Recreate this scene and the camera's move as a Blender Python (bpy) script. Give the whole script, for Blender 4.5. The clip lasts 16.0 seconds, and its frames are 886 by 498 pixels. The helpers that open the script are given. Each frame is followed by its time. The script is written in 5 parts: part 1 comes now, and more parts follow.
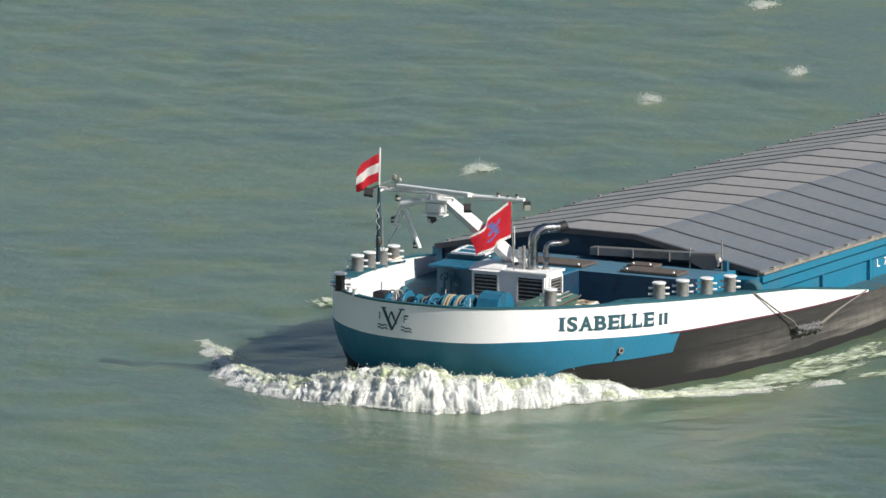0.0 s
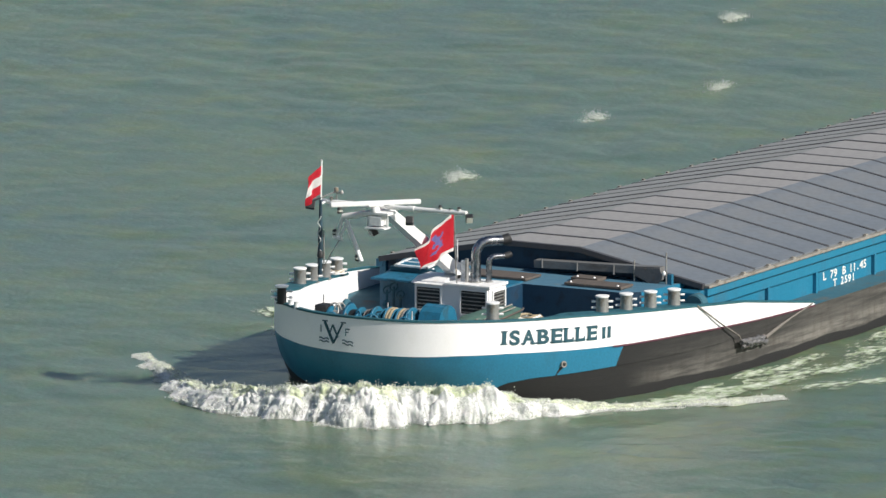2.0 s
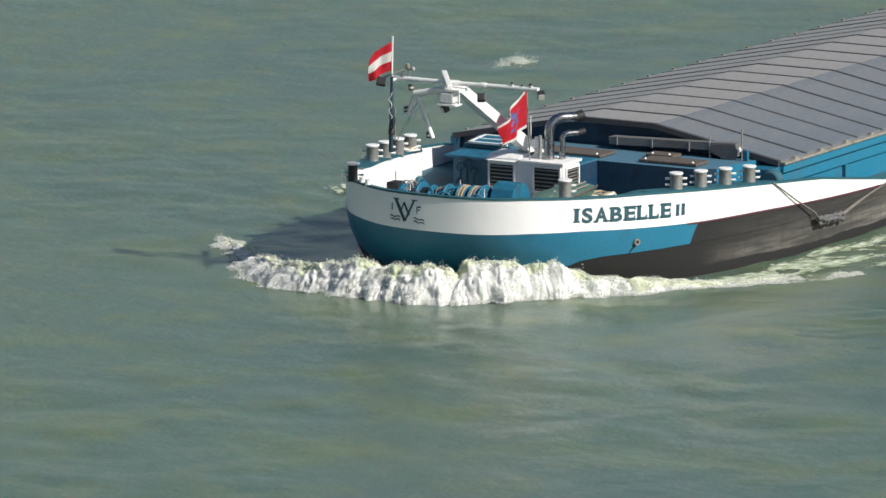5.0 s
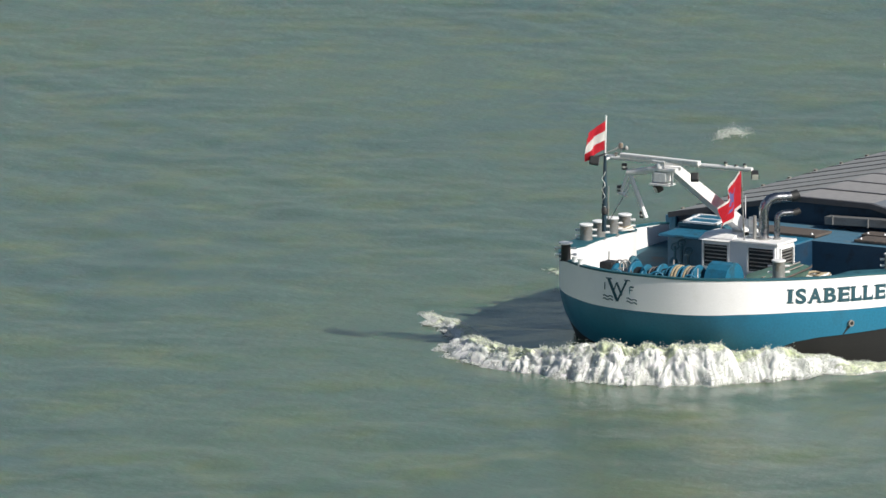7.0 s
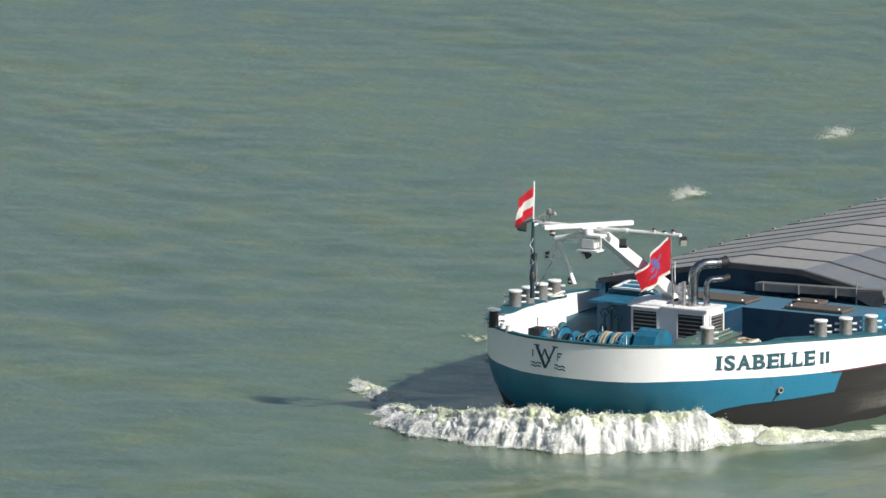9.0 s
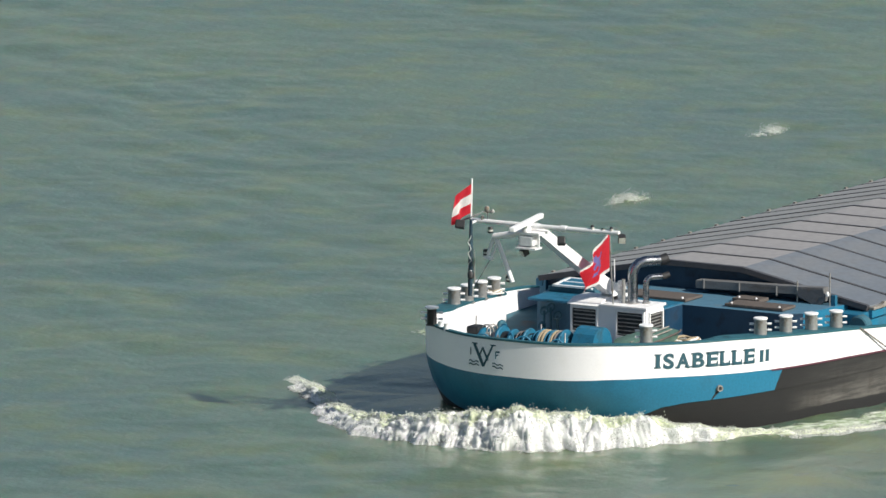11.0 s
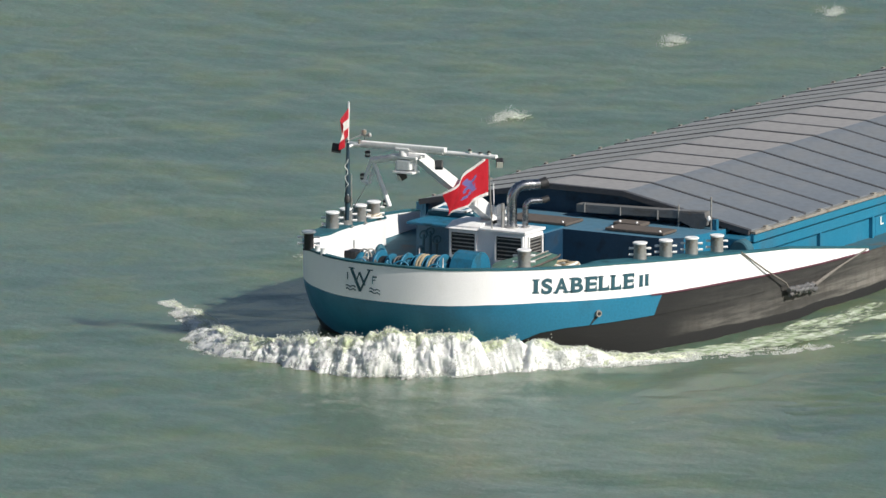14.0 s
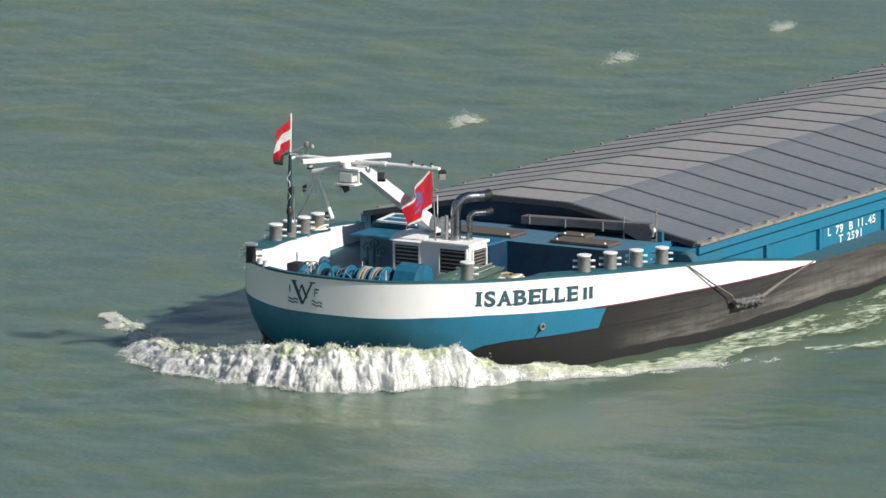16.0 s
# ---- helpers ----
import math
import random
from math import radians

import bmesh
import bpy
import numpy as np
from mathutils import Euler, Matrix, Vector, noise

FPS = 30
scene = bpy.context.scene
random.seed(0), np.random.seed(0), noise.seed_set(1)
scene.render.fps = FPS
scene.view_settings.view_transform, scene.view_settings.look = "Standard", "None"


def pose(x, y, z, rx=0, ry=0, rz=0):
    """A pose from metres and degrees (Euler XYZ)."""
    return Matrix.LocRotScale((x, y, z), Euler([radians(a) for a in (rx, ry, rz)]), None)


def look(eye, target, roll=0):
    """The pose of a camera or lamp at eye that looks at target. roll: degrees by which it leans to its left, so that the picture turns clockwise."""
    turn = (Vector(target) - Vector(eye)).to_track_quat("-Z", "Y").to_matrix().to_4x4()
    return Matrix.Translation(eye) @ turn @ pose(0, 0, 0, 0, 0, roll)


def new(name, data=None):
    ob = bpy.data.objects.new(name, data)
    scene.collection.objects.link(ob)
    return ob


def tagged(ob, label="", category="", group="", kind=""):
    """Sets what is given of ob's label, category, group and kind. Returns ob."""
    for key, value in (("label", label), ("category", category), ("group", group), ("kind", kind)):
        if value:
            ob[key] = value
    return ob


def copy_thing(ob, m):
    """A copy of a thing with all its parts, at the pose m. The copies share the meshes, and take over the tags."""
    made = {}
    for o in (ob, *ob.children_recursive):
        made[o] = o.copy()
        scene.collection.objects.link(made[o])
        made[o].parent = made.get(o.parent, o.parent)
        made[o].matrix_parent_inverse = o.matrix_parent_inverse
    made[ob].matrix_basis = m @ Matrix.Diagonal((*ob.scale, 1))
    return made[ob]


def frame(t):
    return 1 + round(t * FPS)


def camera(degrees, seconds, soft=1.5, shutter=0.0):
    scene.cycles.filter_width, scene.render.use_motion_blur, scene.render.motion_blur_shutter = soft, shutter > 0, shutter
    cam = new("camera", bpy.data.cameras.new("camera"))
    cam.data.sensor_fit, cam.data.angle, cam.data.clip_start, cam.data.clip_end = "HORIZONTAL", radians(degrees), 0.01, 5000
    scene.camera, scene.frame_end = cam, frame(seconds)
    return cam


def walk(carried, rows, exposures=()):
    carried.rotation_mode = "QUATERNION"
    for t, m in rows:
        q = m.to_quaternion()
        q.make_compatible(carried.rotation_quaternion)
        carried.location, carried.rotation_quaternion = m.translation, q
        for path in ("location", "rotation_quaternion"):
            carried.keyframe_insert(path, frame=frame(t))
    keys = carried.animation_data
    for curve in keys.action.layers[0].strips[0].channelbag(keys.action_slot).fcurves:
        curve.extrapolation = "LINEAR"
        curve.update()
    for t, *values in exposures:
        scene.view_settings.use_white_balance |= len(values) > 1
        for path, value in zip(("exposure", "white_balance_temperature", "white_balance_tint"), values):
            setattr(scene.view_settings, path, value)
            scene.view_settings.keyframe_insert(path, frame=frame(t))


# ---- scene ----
# ---- camera ----
cam = camera(4.988, 16.0, soft=1.5)
EYE = (-226.27, -125.85, 46.25)
PATH = [  # seconds, pan, tilt down, roll in degrees
    (0.0, 61.093, 9.305, 0.0), (0.5, 61.039, 9.216, 0.041), (1.0, 61.104, 9.182, 0.026),
    (1.5, 61.119, 9.216, 0.047), (2.0, 61.145, 9.285, 0.076), (2.5, 61.203, 9.333, 0.099),
    (3.0, 61.183, 9.404, 0.105), (3.5, 61.169, 9.467, 0.100), (4.0, 61.093, 9.521, 0.140),
    (4.5, 60.936, 9.685, 0.076), (5.0, 60.309, 10.058, -0.137), (5.2, 59.864, 10.345, -0.2),
    (7.3, 58.768, 9.624, -0.169), (7.5, 58.779, 9.622, -0.149), (8.0, 58.802, 9.418, -0.124),
    (8.5, 58.961, 9.327, -0.102), (9.0, 58.923, 9.343, -0.124), (11.3, 58.991, 9.419, -0.185),
    (11.5, 58.995, 9.435, -0.188), (12.0, 58.991, 9.629, -0.221), (12.5, 58.990, 9.807, -0.207),
    (13.0, 59.083, 9.953, -0.106), (13.5, 59.164, 9.900, -0.122), (14.0, 59.232, 9.921, -0.128),
    (14.5, 59.244, 9.915, -0.123), (15.0, 59.285, 9.896, -0.077), (15.5, 59.316, 9.889, -0.119),
    (16.0, 59.257, 9.909, -0.135)]
walk(cam, [(t, pose(*EYE, 90 - tilt, 0, -pan) @ pose(0, 0, 0, 0, 0, roll)) for t, pan, tilt, roll in PATH],
     [(0.0, 0.26), (4.5, 0.31), (5.0, 0.2), (7.3, 0.22), (8.5, 0.28), (11.3, 0.33), (13.0, 0.35), (13.7, 0.25), (14.5, 0.22), (16.0, 0.19)])

# ---- light ----
SUN_EL, SUN_AZ = 35.5, -94.0
world = bpy.data.worlds.new("sky")
scene.world = world
world.use_nodes = True
wn = world.node_tree
sky = wn.nodes.new("ShaderNodeTexSky")
sky.sky_type, sky.sun_disc = "NISHITA", False
sky.sun_elevation, sky.sun_rotation = radians(SUN_EL), radians(90 - SUN_AZ)
wn.links.new(sky.outputs[0], wn.nodes["Background"].inputs[0])
wn.nodes["Background"].inputs[1].default_value = 0.065
sun = new("sun", bpy.data.lights.new("sun", "SUN"))
sun.data.energy, sun.data.angle, sun.data.color = 4.8, radians(1.0), (1.0, 0.95, 0.86)
toward = Vector((math.cos(radians(SUN_EL)) * math.cos(radians(SUN_AZ)), math.cos(radians(SUN_EL)) * math.sin(radians(SUN_AZ)), math.sin(radians(SUN_EL))))
sun.matrix_world = look(toward * 100, (0, 0, 0))

SHIP_V = (-0.9657, 0.1879)      # metres a second
CURRENT = (2.0, 0.1)
WATER_Z = -0.18


# ---- materials ----
def nodes_of(name):
    m = bpy.data.materials.new(name)
    m.use_nodes = True
    return m, m.node_tree.nodes, m.node_tree.links, m.node_tree.nodes["Principled BSDF"]


def noise_node(n, l, scale, detail=4, stretch=(1, 1, 1), rough=0.55):
    tc, mp, tx = n.new("ShaderNodeTexCoord"), n.new("ShaderNodeMapping"), n.new("ShaderNodeTexNoise")
    mp.inputs["Scale"].default_value = stretch
    tx.inputs["Scale"].default_value, tx.inputs["Detail"].default_value, tx.inputs["Roughness"].default_value = scale, detail, rough
    l.new(tc.outputs["Object"], mp.inputs[0])
    l.new(mp.outputs[0], tx.inputs[0])
    return tx


def ramp_node(n, l, source, lo, hi, c0=(0, 0, 0), c1=(1, 1, 1)):
    r = n.new("ShaderNodeValToRGB")
    r.color_ramp.elements[0].position, r.color_ramp.elements[1].position = lo, hi
    r.color_ramp.elements[0].color, r.color_ramp.elements[1].color = (*c0, 1), (*c1, 1)
    l.new(source, r.inputs[0])
    return r


def mix_node(n, l, fac, a, b):
    m = n.new("ShaderNodeMix")
    m.data_type = "RGBA"
    l.new(fac, m.inputs[0])
    for sock, v in ((m.inputs[6], a), (m.inputs[7], b)):
        if isinstance(v, tuple):
            sock.default_value = (*v, 1)
        else:
            l.new(v, sock)
    return m.outputs[2]


def coat(name, base, dirt, rough=0.4, metal=0.0, amount=0.5, scale=1.2, stretch=(1, 1, 1), bump=0.02, fine=18):
    """Paint or metal with broad stains, fine grain and a little relief."""
    m, n, l, p = nodes_of(name)
    broad, grain = noise_node(n, l, scale, 5, stretch), noise_node(n, l, fine, 3)
    lo = 0.68 - 0.28 * amount
    stain = ramp_node(n, l, broad.outputs[0], lo, lo + 0.2)
    col = mix_node(n, l, stain.outputs[0], base, dirt)
    g = ramp_node(n, l, grain.outputs[0], 0.3, 0.7, (0.88,) * 3, (1.06,) * 3)
    mul = n.new("ShaderNodeMix")
    mul.data_type, mul.blend_type = "RGBA", "MULTIPLY"
    mul.inputs[0].default_value = 1
    l.new(col, mul.inputs[6]), l.new(g.outputs[0], mul.inputs[7])
    l.new(mul.outputs[2], p.inputs["Base Color"])
    rr = ramp_node(n, l, broad.outputs[0], 0.35, 0.7, (rough,) * 3, (min(1, rough + 0.25),) * 3)
    l.new(rr.outputs[0], p.inputs["Roughness"])
    p.inputs["Metallic"].default_value = metal
    b = n.new("ShaderNodeBump")
    b.inputs["Strength"].default_value, b.inputs["Distance"].default_value = 0.35, bump
    l.new(grain.outputs[0], b.inputs["Height"]), l.new(b.outputs[0], p.inputs["Normal"])
    return m


def water_material():
    """Turbid river water: pale silt under a rippled skin."""
    m, n, l, p = nodes_of("river_water")
    tone, patch = noise_node(n, l, 0.07, 4), noise_node(n, l, 0.34, 3)
    r1 = ramp_node(n, l, tone.outputs[0], 0.36, 0.66, (0.080, 0.128, 0.104), (0.102, 0.148, 0.098))
    r2 = ramp_node(n, l, patch.outputs[0], 0.46, 0.78)
    col = mix_node(n, l, r2.outputs[0], r1.outputs[0], (0.124, 0.160, 0.074))
    l.new(col, p.inputs["Base Color"])
    p.inputs["Roughness"].default_value, p.inputs["IOR"].default_value = 0.26, 1.33
    p.inputs["Subsurface Weight"].default_value, p.inputs["Subsurface Scale"].default_value = 1.0, 0.9
    p.inputs["Subsurface Radius"].default_value = (0.5, 1.0, 0.9)
    last = None
    for scale, dist in ((0.8, 0.07), (2.2, 0.036), (6.0, 0.009)):
        t = noise_node(n, l, scale, 3)
        b = n.new("ShaderNodeBump")
        b.inputs["Strength"].default_value, b.inputs["Distance"].default_value = 0.6, dist
        l.new(t.outputs[0], b.inputs["Height"])
        if last:
            l.new(last.outputs[0], b.inputs["Normal"])
        last = b
    l.new(last.outputs[0], p.inputs["Normal"])
    return m


def foam_material(name, white, green, lo, hi, grain=9.0, stretch=(1, 1, 1), torn=True):
    """Foam: white froth over green water, torn to lace towards its rim (attribute fade)."""
    m, n, l, p = nodes_of(name)
    t, f, big = noise_node(n, l, 2.8, 8, (1, 1, 0.5), 0.74), noise_node(n, l, 24, 6, (1, 1, 0.5), 0.7), noise_node(n, l, grain * 0.3, 3, stretch)
    tear = noise_node(n, l, grain, 6, stretch, 0.65)
    r = ramp_node(n, l, t.outputs[0], lo, hi)
    col = mix_node(n, l, r.outputs[0], green, white)
    l.new(col, p.inputs["Base Color"])
    p.inputs["Roughness"].default_value = 0.8
    p.inputs["Specular IOR Level"].default_value = 0.2
    p.inputs["Subsurface Weight"].default_value = 0.6
    p.inputs["Subsurface Radius"].default_value = (0.9, 1.0, 0.9)
    p.inputs["Subsurface Scale"].default_value = 0.14
    b = n.new("ShaderNodeBump")
    b.inputs["Strength"].default_value, b.inputs["Distance"].default_value = 0.32, 0.02
    l.new(f.outputs[0], b.inputs["Height"]), l.new(b.outputs[0], p.inputs["Normal"])
    if not torn:
        return m
    at = n.new("ShaderNodeAttribute")
    at.attribute_name = "fade"
    s1, s2 = n.new("ShaderNodeMath"), n.new("ShaderNodeMath")
    s1.operation, s2.operation = "MULTIPLY_ADD", "MULTIPLY_ADD"
    l.new(tear.outputs[0], s1.inputs[0]), l.new(at.outputs["Fac"], s1.inputs[2])
    s1.inputs[1].default_value = 1.7
    l.new(big.outputs[0], s2.inputs[0]), l.new(s1.outputs[0], s2.inputs[2])
    s2.inputs[1].default_value = 1.1
    mr = n.new("ShaderNodeMapRange")
    mr.inputs[1].default_value, mr.inputs[2].default_value = 1.74, 2.1
    l.new(s2.outputs[0], mr.inputs[0])
    l.new(mr.outputs[0], p.inputs["Alpha"])
    return m


def spray_material():
    """Fine mist of drops: white, half see-through."""
    m, n, l, p = nodes_of("spray")
    out = n["Material Output"]
    d, t, x = n.new("ShaderNodeBsdfDiffuse"), n.new("ShaderNodeBsdfTranslucent"), n.new("ShaderNodeBsdfTransparent")
    d.inputs[0].default_value, t.inputs[0].default_value = (0.85, 0.87, 0.83, 1), (0.85, 0.88, 0.80, 1)
    m1, m2 = n.new("ShaderNodeMixShader"), n.new("ShaderNodeMixShader")
    m1.inputs[0].default_value, m2.inputs[0].default_value = 0.5, 0.45
    l.new(d.outputs[0], m1.inputs[1]), l.new(t.outputs[0], m1.inputs[2])
    l.new(x.outputs[0], m2.inputs[1]), l.new(m1.outputs[0], m2.inputs[2])
    l.new(m2.outputs[0], out.inputs["Surface"])
    n.remove(p)
    return m


def hull_black_material():
    """Black bottom paint, scraped grey and rusty along the loading belt."""
    m, n, l, p = nodes_of("scuffed_black_paint")
    tc, sep = n.new("ShaderNodeTexCoord"), n.new("ShaderNodeSeparateXYZ")
    l.new(tc.outputs["Object"], sep.inputs[0])
    streak, drip, blot = noise_node(n, l, 2.2, 8, (0.11, 1, 2.0), 0.68), noise_node(n, l, 2.6, 6, (1.3, 1, 0.35), 0.7), noise_node(n, l, 0.9, 5, (0.35, 1, 1.2))
    worn = ramp_node(n, l, streak.outputs[0], 0.42, 0.62)
    drips = ramp_node(n, l, drip.outputs[0], 0.48, 0.8)
    # the belt that rubs along quays: from the shoulder of the bow aft, just over the waterline
    def curve_of(sock, pts):
        c = n.new("ShaderNodeValToRGB")
        e = c.color_ramp.elements
        e[0].position, e[1].position = pts[0][0], pts[-1][0]
        e[0].color, e[1].color = (pts[0][1],) * 3 + (1,), (pts[-1][1],) * 3 + (1,)
        for pos, v in pts[1:-1]:
            e.new(pos).color = (v, v, v, 1)
        l.new(sock, c.inputs[0])
        return c
    sx = n.new("ShaderNodeMapRange")
    sx.inputs[1].default_value, sx.inputs[2].default_value = 0, 30
    l.new(sep.outputs[0], sx.inputs[0])
    sz = n.new("ShaderNodeMapRange")
    sz.inputs[1].default_value, sz.inputs[2].default_value = -0.58, 1.42
    addz = n.new("ShaderNodeMath")
    addz.operation = "MULTIPLY_ADD"
    l.new(blot.outputs[0], addz.inputs[0])
    addz.inputs[1].default_value = 0.34
    l.new(sep.outputs[2], addz.inputs[2])
    l.new(addz.outputs[0], sz.inputs[0])
    belt = curve_of(sz.outputs[0], [(0.0, 0.0), (0.385, 0.02), (0.41, 1.0), (0.52, 0.9), (0.66, 0.35), (1.0, 0.12)])
    along = curve_of(sx.outputs[0], [(0.0, 0.0), (0.19, 0.0), (0.25, 0.65), (0.45, 0.95), (1.0, 1.0)])
    w1, w2 = n.new("ShaderNodeMath"), n.new("ShaderNodeMath")
    w1.operation, w2.operation = "MULTIPLY", "MULTIPLY"
    upper = curve_of(sx.outputs[0], [(0.0, 0.0), (0.28, 0.05), (0.45, 0.35), (0.58, 0.6), (1.0, 0.7)])
    most = n.new("ShaderNodeMath")
    most.operation = "MAXIMUM"
    l.new(belt.outputs[0], most.inputs[0]), l.new(upper.outputs[0], most.inputs[1])
    l.new(most.outputs[0], w1.inputs[0]), l.new(along.outputs[0], w1.inputs[1])
    boot = curve_of(sz.outputs[0], [(0.0, 0.0), (0.392, 0.0), (0.402, 1.0), (1.0, 1.0)])
    w4 = n.new("ShaderNodeMath")
    w4.operation = "MULTIPLY"
    l.new(w1.outputs[0], w4.inputs[0]), l.new(boot.outputs[0], w4.inputs[1])
    w3 = n.new("ShaderNodeMath")
    w3.operation = "MULTIPLY_ADD"
    l.new(worn.outputs[0], w3.inputs[0])
    w3.inputs[1].default_value, w3.inputs[2].default_value = 0.7, 0.25
    l.new(w4.outputs[0], w2.inputs[0]), l.new(w3.outputs[0], w2.inputs[1])
    grey = mix_node(n, l, drips.outputs[0], (0.205, 0.195, 0.178), (0.115, 0.097, 0.082))
    col = mix_node(n, l, w2.outputs[0], (0.021, 0.021, 0.022), grey)
    l.new(col, p.inputs["Base Color"])
    p.inputs["Roughness"].default_value, p.inputs["Specular IOR Level"].default_value = 0.6, 0.28
    b = n.new("ShaderNodeBump")
    b.inputs["Strength"].default_value, b.inputs["Distance"].default_value = 0.4, 0.03
    l.new(streak.outputs[0], b.inputs["Height"]), l.new(b.outputs[0], p.inputs["Normal"])
    return m


TEAL, TEAL_D = (0.015, 0.16, 0.275), (0.014, 0.115, 0.19)
WHITE_PAINT = coat("white_paint", (0.88, 0.87, 0.88), (0.78, 0.765, 0.745), 0.35, amount=0.2, scale=0.9, stretch=(1, 1, 0.5), bump=0.0015, fine=60)
WHITE_GEAR = coat("white_gear_paint", (0.80, 0.80, 0.80), (0.62, 0.6, 0.56), 0.4, amount=0.3, scale=3, bump=0.004)
TEAL_PAINT = coat("teal_paint", TEAL, TEAL_D, 0.38, amount=0.45, scale=0.8, stretch=(1, 1, 0.6), bump=0.006)
TEAL_GEAR = coat("teal_gear_paint", (0.011, 0.13, 0.225), (0.018, 0.07, 0.10), 0.45, amount=0.62, scale=3.5, bump=0.01)
TEAL_COAM = coat("teal_coaming_paint", (0.015, 0.17, 0.285), (0.035, 0.135, 0.205), 0.4, amount=0.5, scale=1.3, stretch=(1, 1, 0.35), bump=0.008)
# casing teal with the sky's fill light put into a paler grey-blue
SKYLIT_TEAL = coat("skylit_teal_paint", (0.07, 0.17, 0.25), (0.10, 0.16, 0.20), 0.5, amount=0.5, scale=2.5, bump=0.008)
# the same teal with shade put into the colour as navy
SHADED_TEAL = coat("shaded_teal_paint", (0.007, 0.038, 0.08), (0.010, 0.022, 0.04), 0.45, amount=0.5, scale=2.5, bump=0.01)
CAP_GREEN = coat("teal_green_rail_paint", (0.016, 0.10, 0.13), (0.012, 0.06, 0.075), 0.5, amount=0.5, scale=3)
DECK = coat("deck_paint", (0.03, 0.11, 0.15), (0.09, 0.09, 0.08), 0.7, amount=0.5, scale=1.5, bump=0.01)
BLACK_HULL = hull_black_material()
# near slope: the sky's blue reflection is put into its darker grey
HATCH_SKY_TINT = coat("sky_tinted_hatch_aluminium", (0.165, 0.186, 0.212), (0.19, 0.20, 0.212), 0.45, metal=0.15, amount=0.5, scale=0.6, stretch=(0.6, 1.6, 1), bump=0.004, fine=6)
# ridge and far slope: paler, more neutral greys
HATCH_RIDGE = coat("ridge_hatch_aluminium", (0.295, 0.288, 0.288), (0.25, 0.235, 0.228), 0.6, metal=0.1, amount=0.6, scale=0.55, stretch=(1.2, 0.5, 1), bump=0.004, fine=6)
HATCH_FAR = coat("far_hatch_aluminium", (0.30, 0.305, 0.30), (0.25, 0.245, 0.235), 0.55, metal=0.1, amount=0.6, scale=0.6, bump=0.004, fine=6)
SEAM_DARK = coat("dark_seam", (0.055, 0.057, 0.066), (0.09, 0.085, 0.08), 0.6, scale=4)
GALV = coat("weathered_fittings", (0.30, 0.285, 0.255), (0.19, 0.165, 0.135), 0.6, metal=0.3, amount=0.6, scale=5, bump=0.02)
STEEL = coat("worn_steel", (0.36, 0.36, 0.35), (0.22, 0.17, 0.12), 0.4, metal=0.55, amount=0.6, scale=5, bump=0.01)
GREY_STEEL = coat("grey_painted_steel", (0.17, 0.175, 0.18), (0.12, 0.11, 0.10), 0.5, metal=0.2, scale=3, stretch=(1, 0.4, 1), bump=0.002)
DARK_STEEL = coat("dark_steel", (0.13, 0.13, 0.135), (0.16, 0.13, 0.11), 0.5, metal=0.3, scale=4)
CHROME = coat("polished_steel", (0.34, 0.35, 0.37), (0.3, 0.3, 0.3), 0.12, metal=1.0, amount=0.3, scale=4, bump=0.001)
BLACK_GEAR = coat("black_gear", (0.015, 0.016, 0.018), (0.04, 0.04, 0.04), 0.45, scale=6)
BROWN_LID = coat("brown_wooden_lid", (0.095, 0.08, 0.07), (0.15, 0.12, 0.1), 0.7, scale=3, stretch=(1, 4, 1), bump=0.01)
ROPE = coat("hemp_rope", (0.33, 0.27, 0.18), (0.2, 0.16, 0.1), 0.9, scale=12, bump=0.02, fine=60)
ROPE_GREY = coat("grey_wire", (0.17, 0.155, 0.14), (0.1, 0.09, 0.08), 0.7, scale=12, bump=0.01)
BOAT_GREEN = coat("green_boat_paint", (0.07, 0.15, 0.12), (0.08, 0.11, 0.085), 0.5, scale=2.5, bump=0.006)
RED_CLOTH = coat("red_cloth", (0.62, 0.02, 0.04), (0.5, 0.015, 0.03), 0.85, scale=5, bump=0.01, fine=90)
WHITE_CLOTH = coat("white_cloth", (0.8, 0.78, 0.76), (0.7, 0.68, 0.66), 0.85, scale=5, bump=0.01, fine=90)
BLUE_CLOTH = coat("blue_cloth", (0.17, 0.17, 0.42), (0.25, 0.2, 0.4), 0.85, scale=5, bump=0.01, fine=90)
INK = coat("dark_teal_lettering", (0.02, 0.078, 0.105), (0.02, 0.08, 0.1), 0.4, scale=5, amount=0.3, bump=0.002)
MARK_WHITE = coat("white_marking", (0.75, 0.75, 0.73), (0.55, 0.55, 0.5), 0.5, scale=9, amount=0.5, bump=0.002)
MAROON = coat("maroon_line", (0.1, 0.03, 0.05), (0.07, 0.03, 0.04), 0.5, scale=5)
LAMP_GLASS = coat("lamp_glass", (0.55, 0.55, 0.5), (0.4, 0.38, 0.33), 0.1, scale=5, bump=0.001)
WATER = water_material()
FOAM = foam_material("white_foam", (0.70, 0.70, 0.70), (0.53, 0.56, 0.51), 0.34, 0.62, 13.0, torn=False)
FOAM_THIN = foam_material("thin_foam", (0.66, 0.69, 0.56), (0.40, 0.46, 0.28), 0.36, 0.64, 13.0, torn=False)
FOAM_LACE = foam_material("lacy_foam", (0.60, 0.64, 0.55), (0.22, 0.30, 0.16), 0.42, 0.62, 4.6, (0.45, 1.3, 1))
SPRAY = spray_material()
STAFF = coat("navy_staff_paint", (0.008, 0.03, 0.05), (0.02, 0.07, 0.1), 0.4, scale=4)


